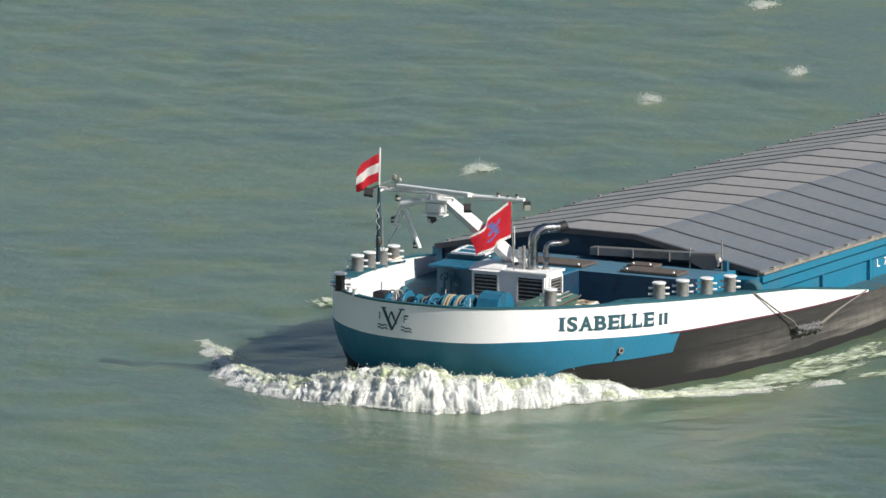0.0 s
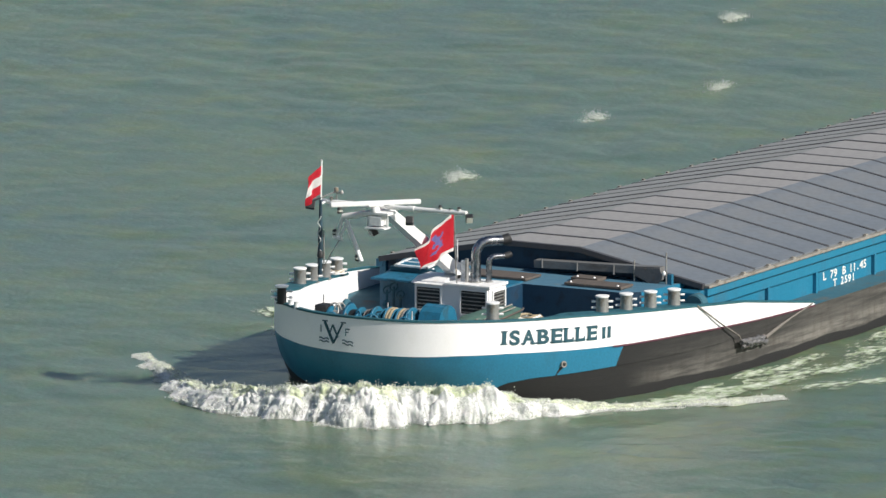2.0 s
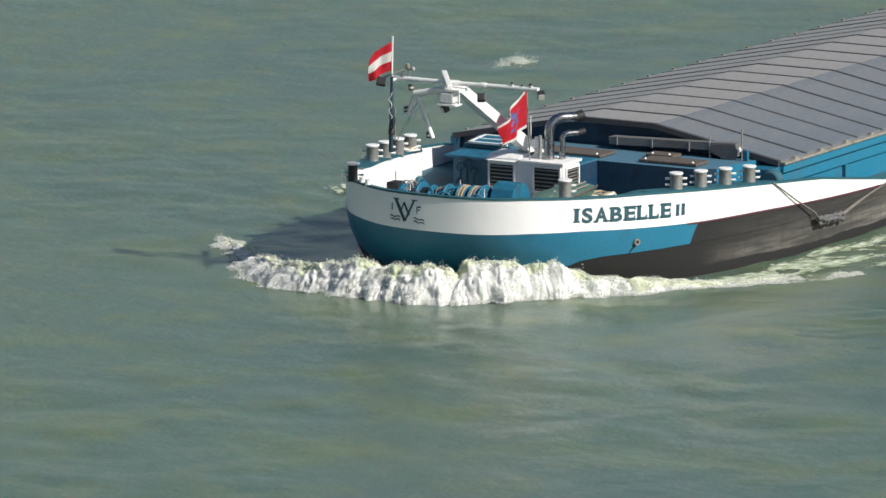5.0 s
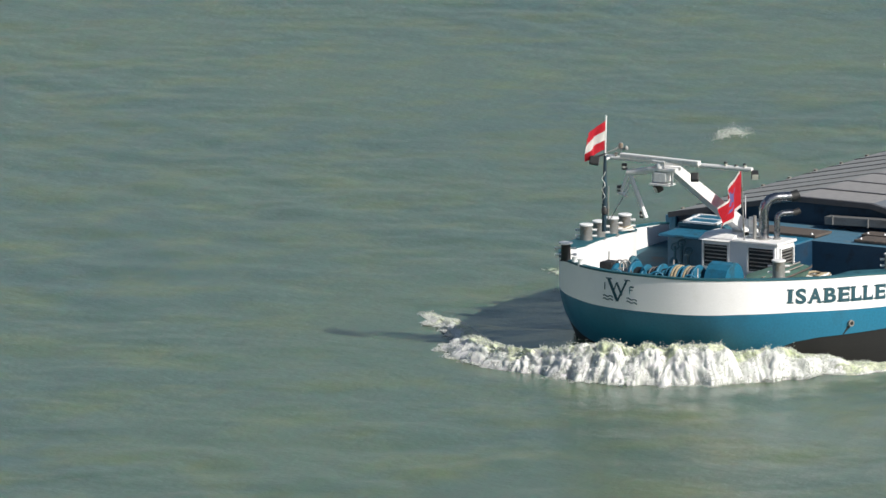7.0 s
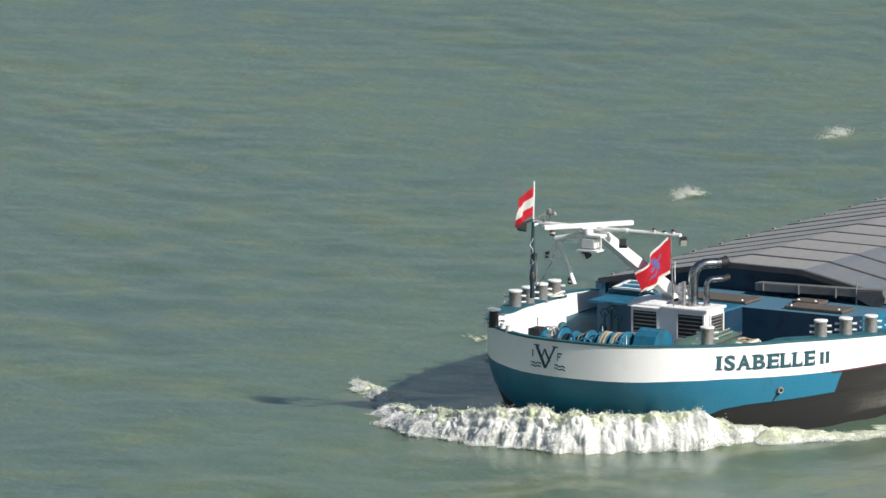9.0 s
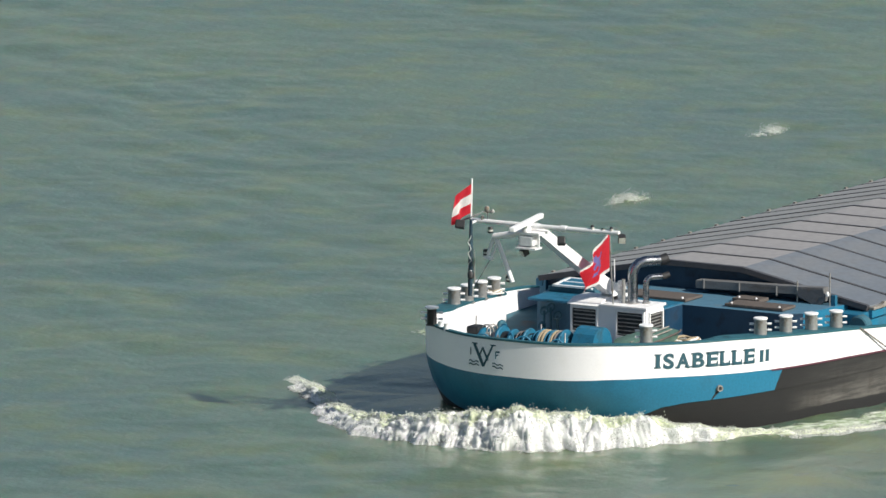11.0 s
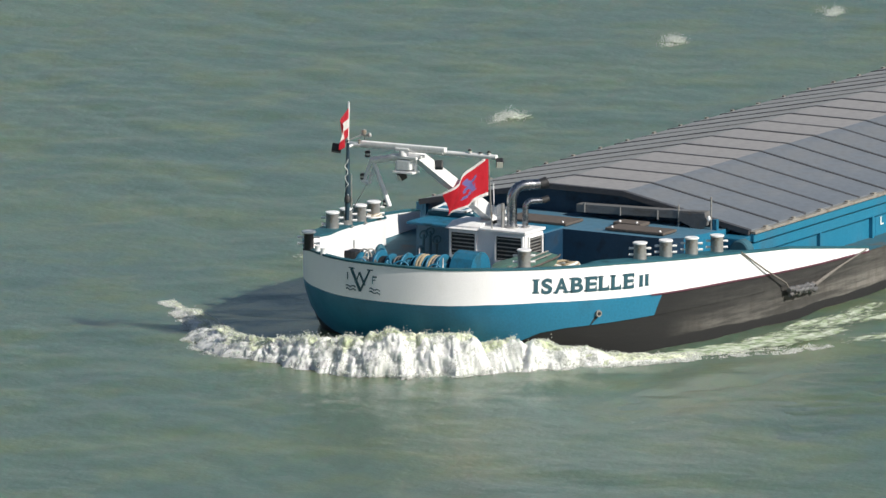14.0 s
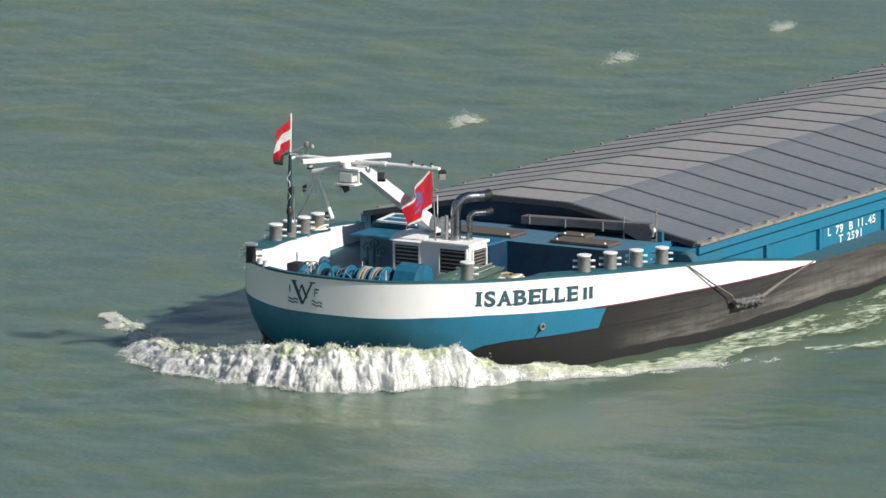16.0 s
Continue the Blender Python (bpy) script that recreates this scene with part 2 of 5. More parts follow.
# ---- mesh helpers ----
def part(name, bm, material, parent, label="", kind="", smooth=False):
    """One mesh object under its thing; round surfaces are smooth, corners stay sharp."""
    me = bpy.data.meshes.new(name)
    bm.normal_update()
    if smooth is not None:
        for e in bm.edges:
            e.smooth = len(e.link_faces) != 2 or e.calc_face_angle() < 0.9
    bm.to_mesh(me)
    bm.free()
    for m in (material if isinstance(material, (list, tuple)) else (material,)):
        me.materials.append(m)
    if smooth:
        for f in me.polygons:
            f.use_smooth = True
    ob = new(name, me)
    ob.parent = parent
    tagged(ob, label=label, kind=kind)
    return ob


def thing(name, label, category, group="", at=None):
    ob = new(name)
    ob.empty_display_size = 0.2
    tagged(ob, label, category, group)
    if at is not None:
        ob.matrix_world = at
    return ob


def box(bm, x0, x1, y0, y1, z0, z1, bevel=0.0, m=None):
    v = [bm.verts.new((x, y, z)) for z in (z0, z1) for x, y in ((x0, y0), (x1, y0), (x1, y1), (x0, y1))]
    fs = [bm.faces.new([v[i] for i in f]) for f in ((3, 2, 1, 0), (4, 5, 6, 7), (0, 1, 5, 4), (1, 2, 6, 5), (2, 3, 7, 6), (3, 0, 4, 7))]
    geo = list(v)
    if bevel:
        r = bmesh.ops.bevel(bm, geom=list({e for f in fs for e in f.edges}), offset=bevel, segments=2, affect="EDGES", profile=0.6)
        geo = list({q for q in r["verts"]} | {q for q in v if q.is_valid})
    if m is not None:
        bmesh.ops.transform(bm, matrix=m, verts=geo)
    return bm


def tube(bm, pts, r, n=12, caps=True, radii=None):
    """A round bar along a line of points."""
    pts = [Vector(p) for p in pts]
    rings, side = [], None
    for i, p in enumerate(pts):
        d = (pts[min(i + 1, len(pts) - 1)] - pts[max(i - 1, 0)]).normalized()
        if side is None:
            side = d.cross(Vector((0, 0, 1)) if abs(d.z) < 0.9 else Vector((1, 0, 0))).normalized()
        side = (side - d * side.dot(d)).normalized()
        up = d.cross(side)
        rad = radii[i] if radii else r
        rings.append([bm.verts.new(p + (side * math.cos(a) + up * math.sin(a)) * rad) for a in (2 * math.pi * k / n for k in range(n))])
    for a, b in zip(rings, rings[1:]):
        for k in range(n):
            bm.faces.new((a[k], a[(k + 1) % n], b[(k + 1) % n], b[k])).smooth = True
    if caps:
        bm.faces.new(rings[0][::-1]), bm.faces.new(rings[-1])
    return bm


def beam(bm, a, b, w, h, w2=None, h2=None):
    """A square bar from a to b."""
    a, b = Vector(a), Vector(b)
    d = (b - a).normalized()
    s = d.cross(Vector((0, 0, 1)) if abs(d.z) < 0.95 else Vector((1, 0, 0))).normalized()
    u = s.cross(d)
    w2, h2 = w2 or w, h2 or h
    v = [bm.verts.new(p + s * i * ww / 2 + u * j * hh / 2) for p, ww, hh in ((a, w, h), (b, w2, h2)) for i, j in ((-1, -1), (1, -1), (1, 1), (-1, 1))]
    for f in ((3, 2, 1, 0), (4, 5, 6, 7), (0, 1, 5, 4), (1, 2, 6, 5), (2, 3, 7, 6), (3, 0, 4, 7)):
        bm.faces.new([v[i] for i in f])
    return bm


def B():
    return bmesh.new()


def lathe(bm, prof, n=20, m=Matrix()):
    rings = [[bm.verts.new(m @ Vector((r * math.cos(2 * math.pi * k / n), r * math.sin(2 * math.pi * k / n), z))) for k in range(n)] for r, z in prof]
    for a, b in zip(rings, rings[1:]):
        for k in range(n):
            bm.faces.new((a[k], a[(k + 1) % n], b[(k + 1) % n], b[k])).smooth = True
    bm.faces.new(rings[0][::-1]), bm.faces.new(rings[-1])
    return bm


def arc(c, r, a0, a1, ax1, ax2, n=8):
    c, ax1, ax2 = Vector(c), Vector(ax1), Vector(ax2)
    return [c + ax1 * r * math.cos(radians(a0 + (a1 - a0) * i / n)) + ax2 * r * math.sin(radians(a0 + (a1 - a0) * i / n)) for i in range(n + 1)]


def lerp_table(s, tab):
    return float(np.interp(s, [a for a, _ in tab], [b for _, b in tab]))


# ---- river ----
def river():
    """One sheet to the horizon, with wind waves where it is seen; rows run away from the eye."""
    rnd = np.random.default_rng(11)
    ahead, right = np.array((0.866, 0.5)), np.array((0.5, -0.866))
    us = np.concatenate(([-2500, -600, 0, 120, 170], np.arange(190, 346, 0.28), [370, 450, 700, 1400, 2900]))
    vs = np.concatenate(([-2500, -600, -150, -60], np.arange(-38, 20.1, 0.25), [40, 100, 500, 2500]))
    U, V = np.meshgrid(us, vs, indexing="ij")
    X, Y = EYE[0] + U * ahead[0] + V * right[0], EYE[1] + U * ahead[1] + V * right[1]
    Z = np.zeros_like(X)
    for k in range(46):
        length = 1.0 * (7.0 / 1.0) ** rnd.random()
        way = math.radians(30 + rnd.normal(0, 85))
        amp = 0.0086 * length / 6.2832 * (1.25 if length < 4 else 0.8)
        phase = 6.2832 / length * (X * math.cos(way) + Y * math.sin(way)) + rnd.uniform(0, 6.28)
        Z += amp * (np.sin(phase) + 0.25 * np.cos(2 * phase))
    # the wind comes in gusts: smoother and rougher fields
    gust = 0.9 + 0.35 * np.sin(X * 0.11 + 0.8 * np.sin(Y * 0.17)) * np.sin(Y * 0.13 + 1.0) + 0.2 * np.sin(0.31 * X - 0.23 * Y)
    rim = np.clip(np.minimum((U - 190) / 8, (345 - U) / 8), 0, 1) * np.clip(np.minimum((V + 38) / 4, (20 - V) / 4), 0, 1)
    Z *= gust * rim
    nu, nv = len(us), len(vs)
    me = bpy.data.meshes.new("water")
    i = (np.arange(nu - 1)[:, None] * nv + np.arange(nv - 1)[None, :]).ravel()
    me.from_pydata(np.stack((X, Y, Z), -1).reshape(-1, 3).tolist(), [], np.stack((i, i + 1, i + nv + 1, i + nv), -1).tolist())
    me.flip_normals() if me.polygons[0].normal.z < 0 else None
    me.polygons.foreach_set("use_smooth", [True] * len(me.polygons))
    me.materials.append(WATER)
    ob = new("water", me)
    tagged(ob, "grey-green river water with small wind ripples", "water", kind="structure")
    ob.matrix_world = pose(0, 0, WATER_Z)
    return ob


water = river()

# ---- the ship ----
ship = thing("cargo_ship", "long inland cargo ship, white bow bulwark over teal and black hull", "ship")
BEAM, LENGTH = 5.725, 79.0
ZW = [(0.4, 1.38), (1, 1.43), (2, 1.43), (4, 1.33), (5.5, 1.27), (8, 1.22), (12, 1.07), (14.9, 0.99), (79, 0.99)]
ZR = [(0.4, 2.31), (1, 2.33), (2.7, 2.26), (3.8, 2.22), (5.4, 2.11), (8.1, 1.92), (10.8, 1.69), (14.9, 1.08), (79, 1.08)]
DECK_Z = 1.15
ZT = [(0.4, 0.05), (1.2, 0.35), (1.8, 0.62), (2.4, 0.70), (5.0, 0.73), (79, 0.73)]


def plan(s, z, sd, inset=0.0):
    """A point of the hull's skin at the station s and height z, on the side sd."""
    if s >= 13:
        return Vector((s, sd * (BEAM - inset), z))
    x0 = 0.4 + 0.60 * max(0.0, 1.42 - z) ** 1.4
    u = (s - 0.4) / 12.6
    p = Vector((x0 + (13 - x0) * u, sd * BEAM * max(0.0, 1 - (1 - u) ** 2.2) ** 0.375, z))
    if inset:
        e = 1e-3
        q0, q1 = plan(max(0.4, s - e), z, sd), plan(s + e, z, sd)
        d = (q1 - q0).normalized()
        nrm = Vector((d.y, -d.x, 0)) * sd
        if s <= 0.4:
            nrm = Vector((1, 0, 0))
        p += (nrm if nrm.dot(Vector((6, 0, z)) - p) > 0 else -nrm) * inset
        if p.y * sd < 0:
            p.y = 0
    return p


STATIONS = [0.4 + 12.6 * (i / 44) ** 2.6 for i in range(45)]
AFT = [14.0, 14.9, 16, 20, 26, 34, 44, 56, 68, LENGTH]


def shell(low, high, stations, levels=5, shear=None, inset=0.0):
    """A strip of the skin all round the bow between two heights, from one side to the other."""
    bm = B()
    ring = [(s, 1) for s in reversed(stations)] + [(s, -1) for s in stations if s > 0.4 or stations[0] > 0.4]
    grid = []
    for s, sd in ring:
        col = []
        for k in range(levels + 1):
            f = k / levels
            st = shear(s, f) if shear else s
            z = low(st) + (high(st) - low(st)) * f
            col.append(bm.verts.new(plan(st, z, sd, inset)))
        grid.append(col)
    for i, (a, b) in enumerate(zip(grid, grid[1:])):
        if stations[0] > 0.4 and i == len(stations) - 1:
            continue
        for k in range(levels):
            bm.faces.new((a[k], b[k], b[k + 1], a[k + 1]))
    return bm


def build_hull():
    zw, zr = lambda s: lerp_table(s, ZW), lambda s: lerp_table(s, ZR)
    bow = [0.4 + 4.86 * (i / 36) ** 2.0 for i in range(37)]
    shear_t = lambda s, f: 0.4 + (s - 0.4) * (1 - 0.045 + 0.09 * f)
    part("bow_plating", shell(lambda s: lerp_table(s, ZT), zw, bow, 5, shear_t), TEAL_PAINT, ship, "teal painted bow plating", smooth=True)
    side = [5.26 + (13 - 5.26) * i / 20 for i in range(21)] + AFT
    shear_b = lambda s, f: s if s > 6.0 else s + (0.4 + (5.26 - 0.4) * (1 - 0.045 + 0.09 * f) - 5.26) * (6.0 - s) / 0.74
    part("side_plating", shell(lambda s: lerp_table(s, ZT), zw, side, 5, shear_b), BLACK_HULL, ship, "black side plating scraped grey and rusty", smooth=True)
    part("bottom_plating", shell(lambda s: -1.6, lambda s: lerp_table(s, ZT) + 0.01, STATIONS + AFT, 6, inset=0.02), BLACK_HULL, ship, "black bottom plating", smooth=True)
    # rubbing line under the white band
    for sd in (-1, 1):
        bm = shell(lambda s: zw(s) - 0.035, lambda s: zw(s) + 0.01, [s for s in STATIONS + [13.6, 14.2, 14.9] if s > 5.0], 1, inset=-0.03)
        bmesh.ops.delete(bm, geom=[v for v in bm.verts if v.co.y * sd < 0], context="VERTS")
        part("rubbing_strake", bm, MAROON, ship, "thin maroon rubbing line", smooth=True)
    # bulwark: outer skin, top and inner skin; it widens to a box under the bollards
    wide = lambda s: lerp_table(s, [(0.4, 0.10), (3.1, 0.10), (3.8, 0.54), (8.7, 0.54), (9.0, 0.1), (14.9, 0.06)])
    sts = [s for s in STATIONS] + [13.6, 14.2, 14.9]
    ring = [(s, 1) for s in reversed(sts)] + [(s, -1) for s in sts[1:]]
    bm, cap = B(), B()
    cols, caps = [], []
    for s, sd in ring:
        w = wide(s)
        top, bot = zr(s), DECK_Z + 0.01
        o0, o1 = plan(s, zw(s), sd), plan(s, zr(s), sd)
        o0.x, o0.y = o1.x, o1.y
        i1 = plan(s, top, sd, w)
        low = plan(s, min(bot, top - 0.03), sd, w)
        i0 = low if abs(low.y) < abs(i1.y) else i1.copy()
        i0.z = min(bot, top - 0.03)
        cols.append([bm.verts.new(q) for q in (o0, o1, i1, i0)])
        e0, e1 = plan(s, top, sd, -0.02), plan(s, top, sd, w + 0.02)
        quad = []
        for q, dz in ((e0, -0.03), (e0, 0.02), (e1, 0.02), (e1, -0.03)):
            q = q.copy()
            q.z = top + dz
            quad.append(cap.verts.new(q))
        caps.append(quad)
    for a, b in zip(cols, cols[1:]):
        for k in range(3):
            bm.faces.new((a[k], b[k], b[k + 1], a[k + 1]))
    for a, b in zip(caps, caps[1:]):
        for k in range(4):
            cap.faces.new((a[k], b[k], b[(k + 1) % 4], a[(k + 1) % 4]))
    cap.faces.new(caps[0]), cap.faces.new(caps[-1][::-1])
    part("bulwark", bm, WHITE_PAINT, ship, "white painted bow bulwark", smooth=True)
    part("cap_rail", cap, CAP_GREEN, ship, "dark green cap rail", smooth=True)
    # decks
    bm = B()
    pts = [plan(s, DECK_Z, 1, 0.05) for s in reversed(STATIONS)] + [plan(s, DECK_Z, -1, 0.05) for s in STATIONS[1:]]
    for q in pts:
        q.z = DECK_Z
        q.x = max(q.x, 0.5)
    bm.faces.new([bm.verts.new(q) for q in pts])
    part("foredeck", bm, DECK, ship, "dark teal steel foredeck")
    for sd in (-1, 1):
        bm = B()
        box(bm, 12.9, LENGTH, *sorted((sd * 4.7, sd * 5.7)), 0.9, 0.985)
        box(bm, 10.3, 12.9, *sorted((sd * 4.7, sd * 5.35)), 0.9, 0.98)
        part("side_deck", bm, DECK, ship, "narrow steel side deck")
    bm = B()
    box(bm, LENGTH - 0.3, LENGTH, -5.7, 5.7, -1.5, 1.5)
    part("transom", bm, BLACK_HULL, ship)


build_hull()


# hatches and coaming
HX0, PITCH, PANELS = 10.12, 1.446, 46
PROFILE = [(-4.88, 2.165), (-1.18, 2.86), (1.12, 2.87), (4.88, 2.13)]


def build_hatches():
    bm = B()   # one cover: a bent plate with a raised seam at its front edge
    prof = [(-4.88, 2.03)] + PROFILE + [(4.88, 2.03)]
    def bent(x0, x1, lift, thick):
        cols = []
        for x in (x0, x1):
            top = [bm.verts.new((x, y, z + lift)) for y, z in prof]
            low = [bm.verts.new((x, y * 0.999, z - thick)) for y, z in prof]
            cols.append((top, low))
        (t0, l0), (t1, l1) = cols
        for k in range(len(prof) - 1):
            f = bm.faces.new((t0[k], t1[k], t1[k + 1], t0[k + 1]))
            # one colour a slope: sky-tinted near, paler ridge and far
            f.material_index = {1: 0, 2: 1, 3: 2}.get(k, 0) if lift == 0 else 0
            bm.faces.new((l0[k + 1], l1[k + 1], l1[k], l0[k]))
            bm.faces.new((t0[k + 1], l0[k + 1], l0[k], t0[k]))
            bm.faces.new((t1[k], l1[k], l1[k + 1], t1[k + 1]))
    bent(0.05, PITCH - 0.005, 0.0, 0.04)
    cover = part("hatch_cover", bm, (HATCH_SKY_TINT, HATCH_RIDGE, HATCH_FAR), ship, "grey ridged aluminium hatch cover", smooth=False)
    bm = B()
    bent(-0.045, 0.06, 0.015, 0.05)
    part("seam", bm, SEAM_DARK, cover, smooth=False)
    bm = B()
    box(bm, 0.55, 0.85, -5.03, -4.9, 2.1, 2.16, 0.02)
    box(bm, 0.64, 0.76, -5.0, -4.9, 2.14, 2.2, 0.02)
    part("lug", bm, GALV, cover, "weathered lifting lug")
    bm = B()
    box(bm, 0.66, 0.76, 4.86, 4.94, 2.1, 2.17, 0.015)
    part("lug", bm, GALV, cover, "weathered lifting lug")
    cover.location = (HX0, 0, 0)
    for i in range(1, PANELS):
        m = pose(HX0 + i * PITCH, 0, random.uniform(-0.006, 0.006))
        copy_thing(cover, m)
    bm = B()
    box(bm, HX0 - 0.02, HX0 + PITCH * PANELS, -5.05, -4.9, 2.07, 2.14, 0.015)
    part("edge_rail", bm, GALV, ship, "weathered galvanised hatch edge rail")
    # coaming: side plates with ledges and stiffeners
    xe = HX0 + PITCH * PANELS
    for sd in (-1, 1):
        y = lambda a, b: sorted((sd * a, sd * b))
        bm = B()
        box(bm, HX0, xe, *y(4.72, 4.82), 0.95, 2.06)
        box(bm, HX0 - 0.02, xe, *y(4.8, 5.0), 1.86, 2.06, 0.01)
        box(bm, HX0, xe, *y(4.8, 4.9), 1.54, 1.855, 0.01)
        part("coaming_side", bm, TEAL_COAM, ship, "teal hatch coaming side")
        for x in (13.75, 16.58, 20.1, 23.3, 26.5, 29.7, 32.9, 36.1, 39.3, 42.5, 45.7, 48.9):
            bm = B()
            box(bm, x, x + 0.09, *y(4.81, 4.93), 0.98, 1.56, 0.01)
            part("stiffener", bm, TEAL_COAM, ship)
    bm = B()
    pts = [(-4.8, DECK_Z), (-4.8, 2.02), (-1.18, 2.79), (1.12, 2.79), (4.8, 2.02), (4.8, DECK_Z)]
    f = bm.faces.new([bm.verts.new((HX0 + 0.12, y, z)) for y, z in pts])
    r = bmesh.ops.extrude_face_region(bm, geom=[f])
    bmesh.ops.translate(bm, vec=(0.1, 0, 0), verts=[g for g in r["geom"] if isinstance(g, bmesh.types.BMVert)])
    bmesh.ops.recalc_face_normals(bm, faces=bm.faces)
    # navy carries the shade on this wall
    part("coaming_front", bm, SHADED_TEAL, ship, "front wall of the hold with its shade painted in as dark blue")
    bm = B()   # front lip
    for (y0, z0), (y1, z1) in zip(PROFILE, PROFILE[1:]):
        beam(bm, (HX0 - 0.04, y0, z0 - 0.05), (HX0 - 0.04, y1, z1 - 0.05), 0.12, 0.14)
    part("front_lip", bm, SEAM_DARK, ship, "dark grey front edge of the hatch covers")


build_hatches()


def build_casing():
    """Raised casing between foredeck and hold, with its lids."""
    bm = B()
    out = [(7.1, 3.2), (7.1, -0.6), (8.0, -0.6), (8.0, -3.5), (8.35, -3.95), (10.2, -4.25), (10.2, 4.15), (8.5, 3.65)]
    top, low = [bm.verts.new((x, y, 2.15)) for x, y in out], [bm.verts.new((x, y, DECK_Z)) for x, y in out]
    bm.faces.new(top), bm.faces.new(low[::-1])
    for k in range(8):
        # shade painted per wall: navy in the recess, plain teal on the sunlit side
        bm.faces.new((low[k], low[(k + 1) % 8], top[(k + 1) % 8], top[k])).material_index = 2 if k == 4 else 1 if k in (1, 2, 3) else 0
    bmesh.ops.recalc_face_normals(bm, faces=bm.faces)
    casing = part("casing", bm, (SKYLIT_TEAL, SHADED_TEAL, TEAL_PAINT), ship, "raised steel casing, sky fill painted on its front and shade in its recess")
    bm = B()
    box(bm, 6.85, 8.5, -0.5, 3.35, 2.10, 2.17, 0.015)
    part("casing_top", bm, TEAL_GEAR, casing)
    bm = B()
    box(bm, 7.06, 7.1, 1.35, 2.05, 1.25, 1.98, 0.01)
    part("casing_door", bm, TEAL_GEAR, casing)
    def lid(x0, x1, y0, y1, mat, label, z=2.15, h=0.09):
        bm = B()
        box(bm, x0, x1, y0, y1, z + 0.02, z + h, 0.015)
        d = part("deck_lid", bm, mat, casing, label)
        bm = B()
        box(bm, x0 + 0.05, x1 - 0.05, y0 + 0.05, y1 - 0.05, z, z + 0.03)
        part("coaming", bm, TEAL_GEAR, casing)
        for x, y in ((x0 + 0.1, y0 + 0.15), (x0 + 0.1, y1 - 0.15)):
            bm = B()
            lathe(bm, [(0.032, 0), (0.035, 0.02), (0.02, 0.04)], 10, pose(x, y, z + h))
            part("knob", bm, WHITE_GEAR, d, "pale wing nut")
    lid(8.25, 9.15, -0.55, 1.3, BROWN_LID, "weathered brown deck lid")
    lid(8.25, 8.95, -3.4, -1.7, BROWN_LID, "weathered brown deck lid")
    lid(9.0, 9.5, -2.3, -1.5, BROWN_LID, "small brown deck lid", h=0.11)
    lid(8.0, 9.4, 2.0, 3.4, DECK, "dark raised skylight base", h=0.14)
    bm = B()
    m = Matrix.Translation((7.9, 2.72, 2.32)) @ pose(0, 0, 0, 0, -4, 0)
    for a in ((0, 0.9, -0.5, -0.42), (0, 0.9, 0.42, 0.5), (0, 0.08, -0.5, 0.5), (0.82, 0.9, -0.5, 0.5), (0.42, 0.48, -0.5, 0.5)):
        box(bm, *a, 0, 0.05, 0, m)
    sk = part("skylight_frame", bm, WHITE_GEAR, casing, "white skylight frame")
    bm = B()
    box(bm, 0.06, 0.84, -0.44, 0.44, 0.01, 0.03, 0, m)
    part("skylight_pane", bm, TEAL_GEAR, casing)
    # gangplank stowed across in front of the hold
    bm = B()
    beam(bm, (9.9, 0.0, 2.38), (9.9, -3.75, 2.48), 0.32, 0.2)
    beam(bm, (9.9, -3.0, 2.34), (9.9, -3.75, 2.28), 0.2, 0.12)
    plank = part("gangplank", bm, GREY_STEEL, ship, "grey steel gangplank stowed across the deck")
    bm = B()
    v = [bm.verts.new((x, y, z)) for x in (9.7, 9.74) for y, z in ((-3.0, 2.34), (-3.62, 2.08), (-3.85, 2.3), (-3.78, 2.56), (-3.1, 2.52))]
    bm.faces.new(v[:5]), bm.faces.new(v[:4:-1])
    for i in range(5):
        bm.faces.new((v[i], v[i + 5], v[(i + 1) % 5 + 5], v[(i + 1) % 5]))
    bmesh.ops.recalc_face_normals(bm, faces=bm.faces)
    part("end_plate", bm, DARK_STEEL, plank, "dark end plate")
    for y in (-0.25, -1.3, -2.4):
        bm = B()
        beam(bm, (9.72, y, 2.29), (9.72, y, 2.53), 0.03, 0.06)
        part("rib", bm, GREY_STEEL, plank)
    for y, z in ((-3.0, 2.72), (-3.95, 3.0)):
        bm = B()
        tube(bm, [(9.75, y, 2.1), (9.75, y, z)], 0.022, 8)
        part("stanchion", bm, STEEL, ship, "thin steel stanchion")
    bm = B()
    lathe(bm, [(0.02, 0), (0.045, 0.03), (0.05, 0.08), (0.02, 0.13)], 10, pose(9.72, -3.9, 2.38))
    part("deck_lamp", bm, WHITE_GEAR, ship, "small white deck lamp")
    bm = B()
    beam(bm, (9.8, -4.05, 2.05), (9.8, -4.05, 2.42), 0.12, 0.12)
    part("gangplank_bracket", bm, TEAL_GEAR, ship)
    # low teal cabinet abaft the bollards
    bm = B()
    box(bm, 9.55, 10.2, -4.9, -4.25, DECK_Z, 2.02, 0.03)
    part("locker", bm, TEAL_GEAR, ship, "small teal steel locker")
    bm = B()
    lathe(bm, [(0.24, 0), (0.28, 0.03), (0.28, 0.3), (0.24, 0.33)], 20, pose(9.3, -5.0, 1.75, 0, 90, 0))
    part("fender_roller", bm, DECK, ship, "dark teal roller")


build_casing()


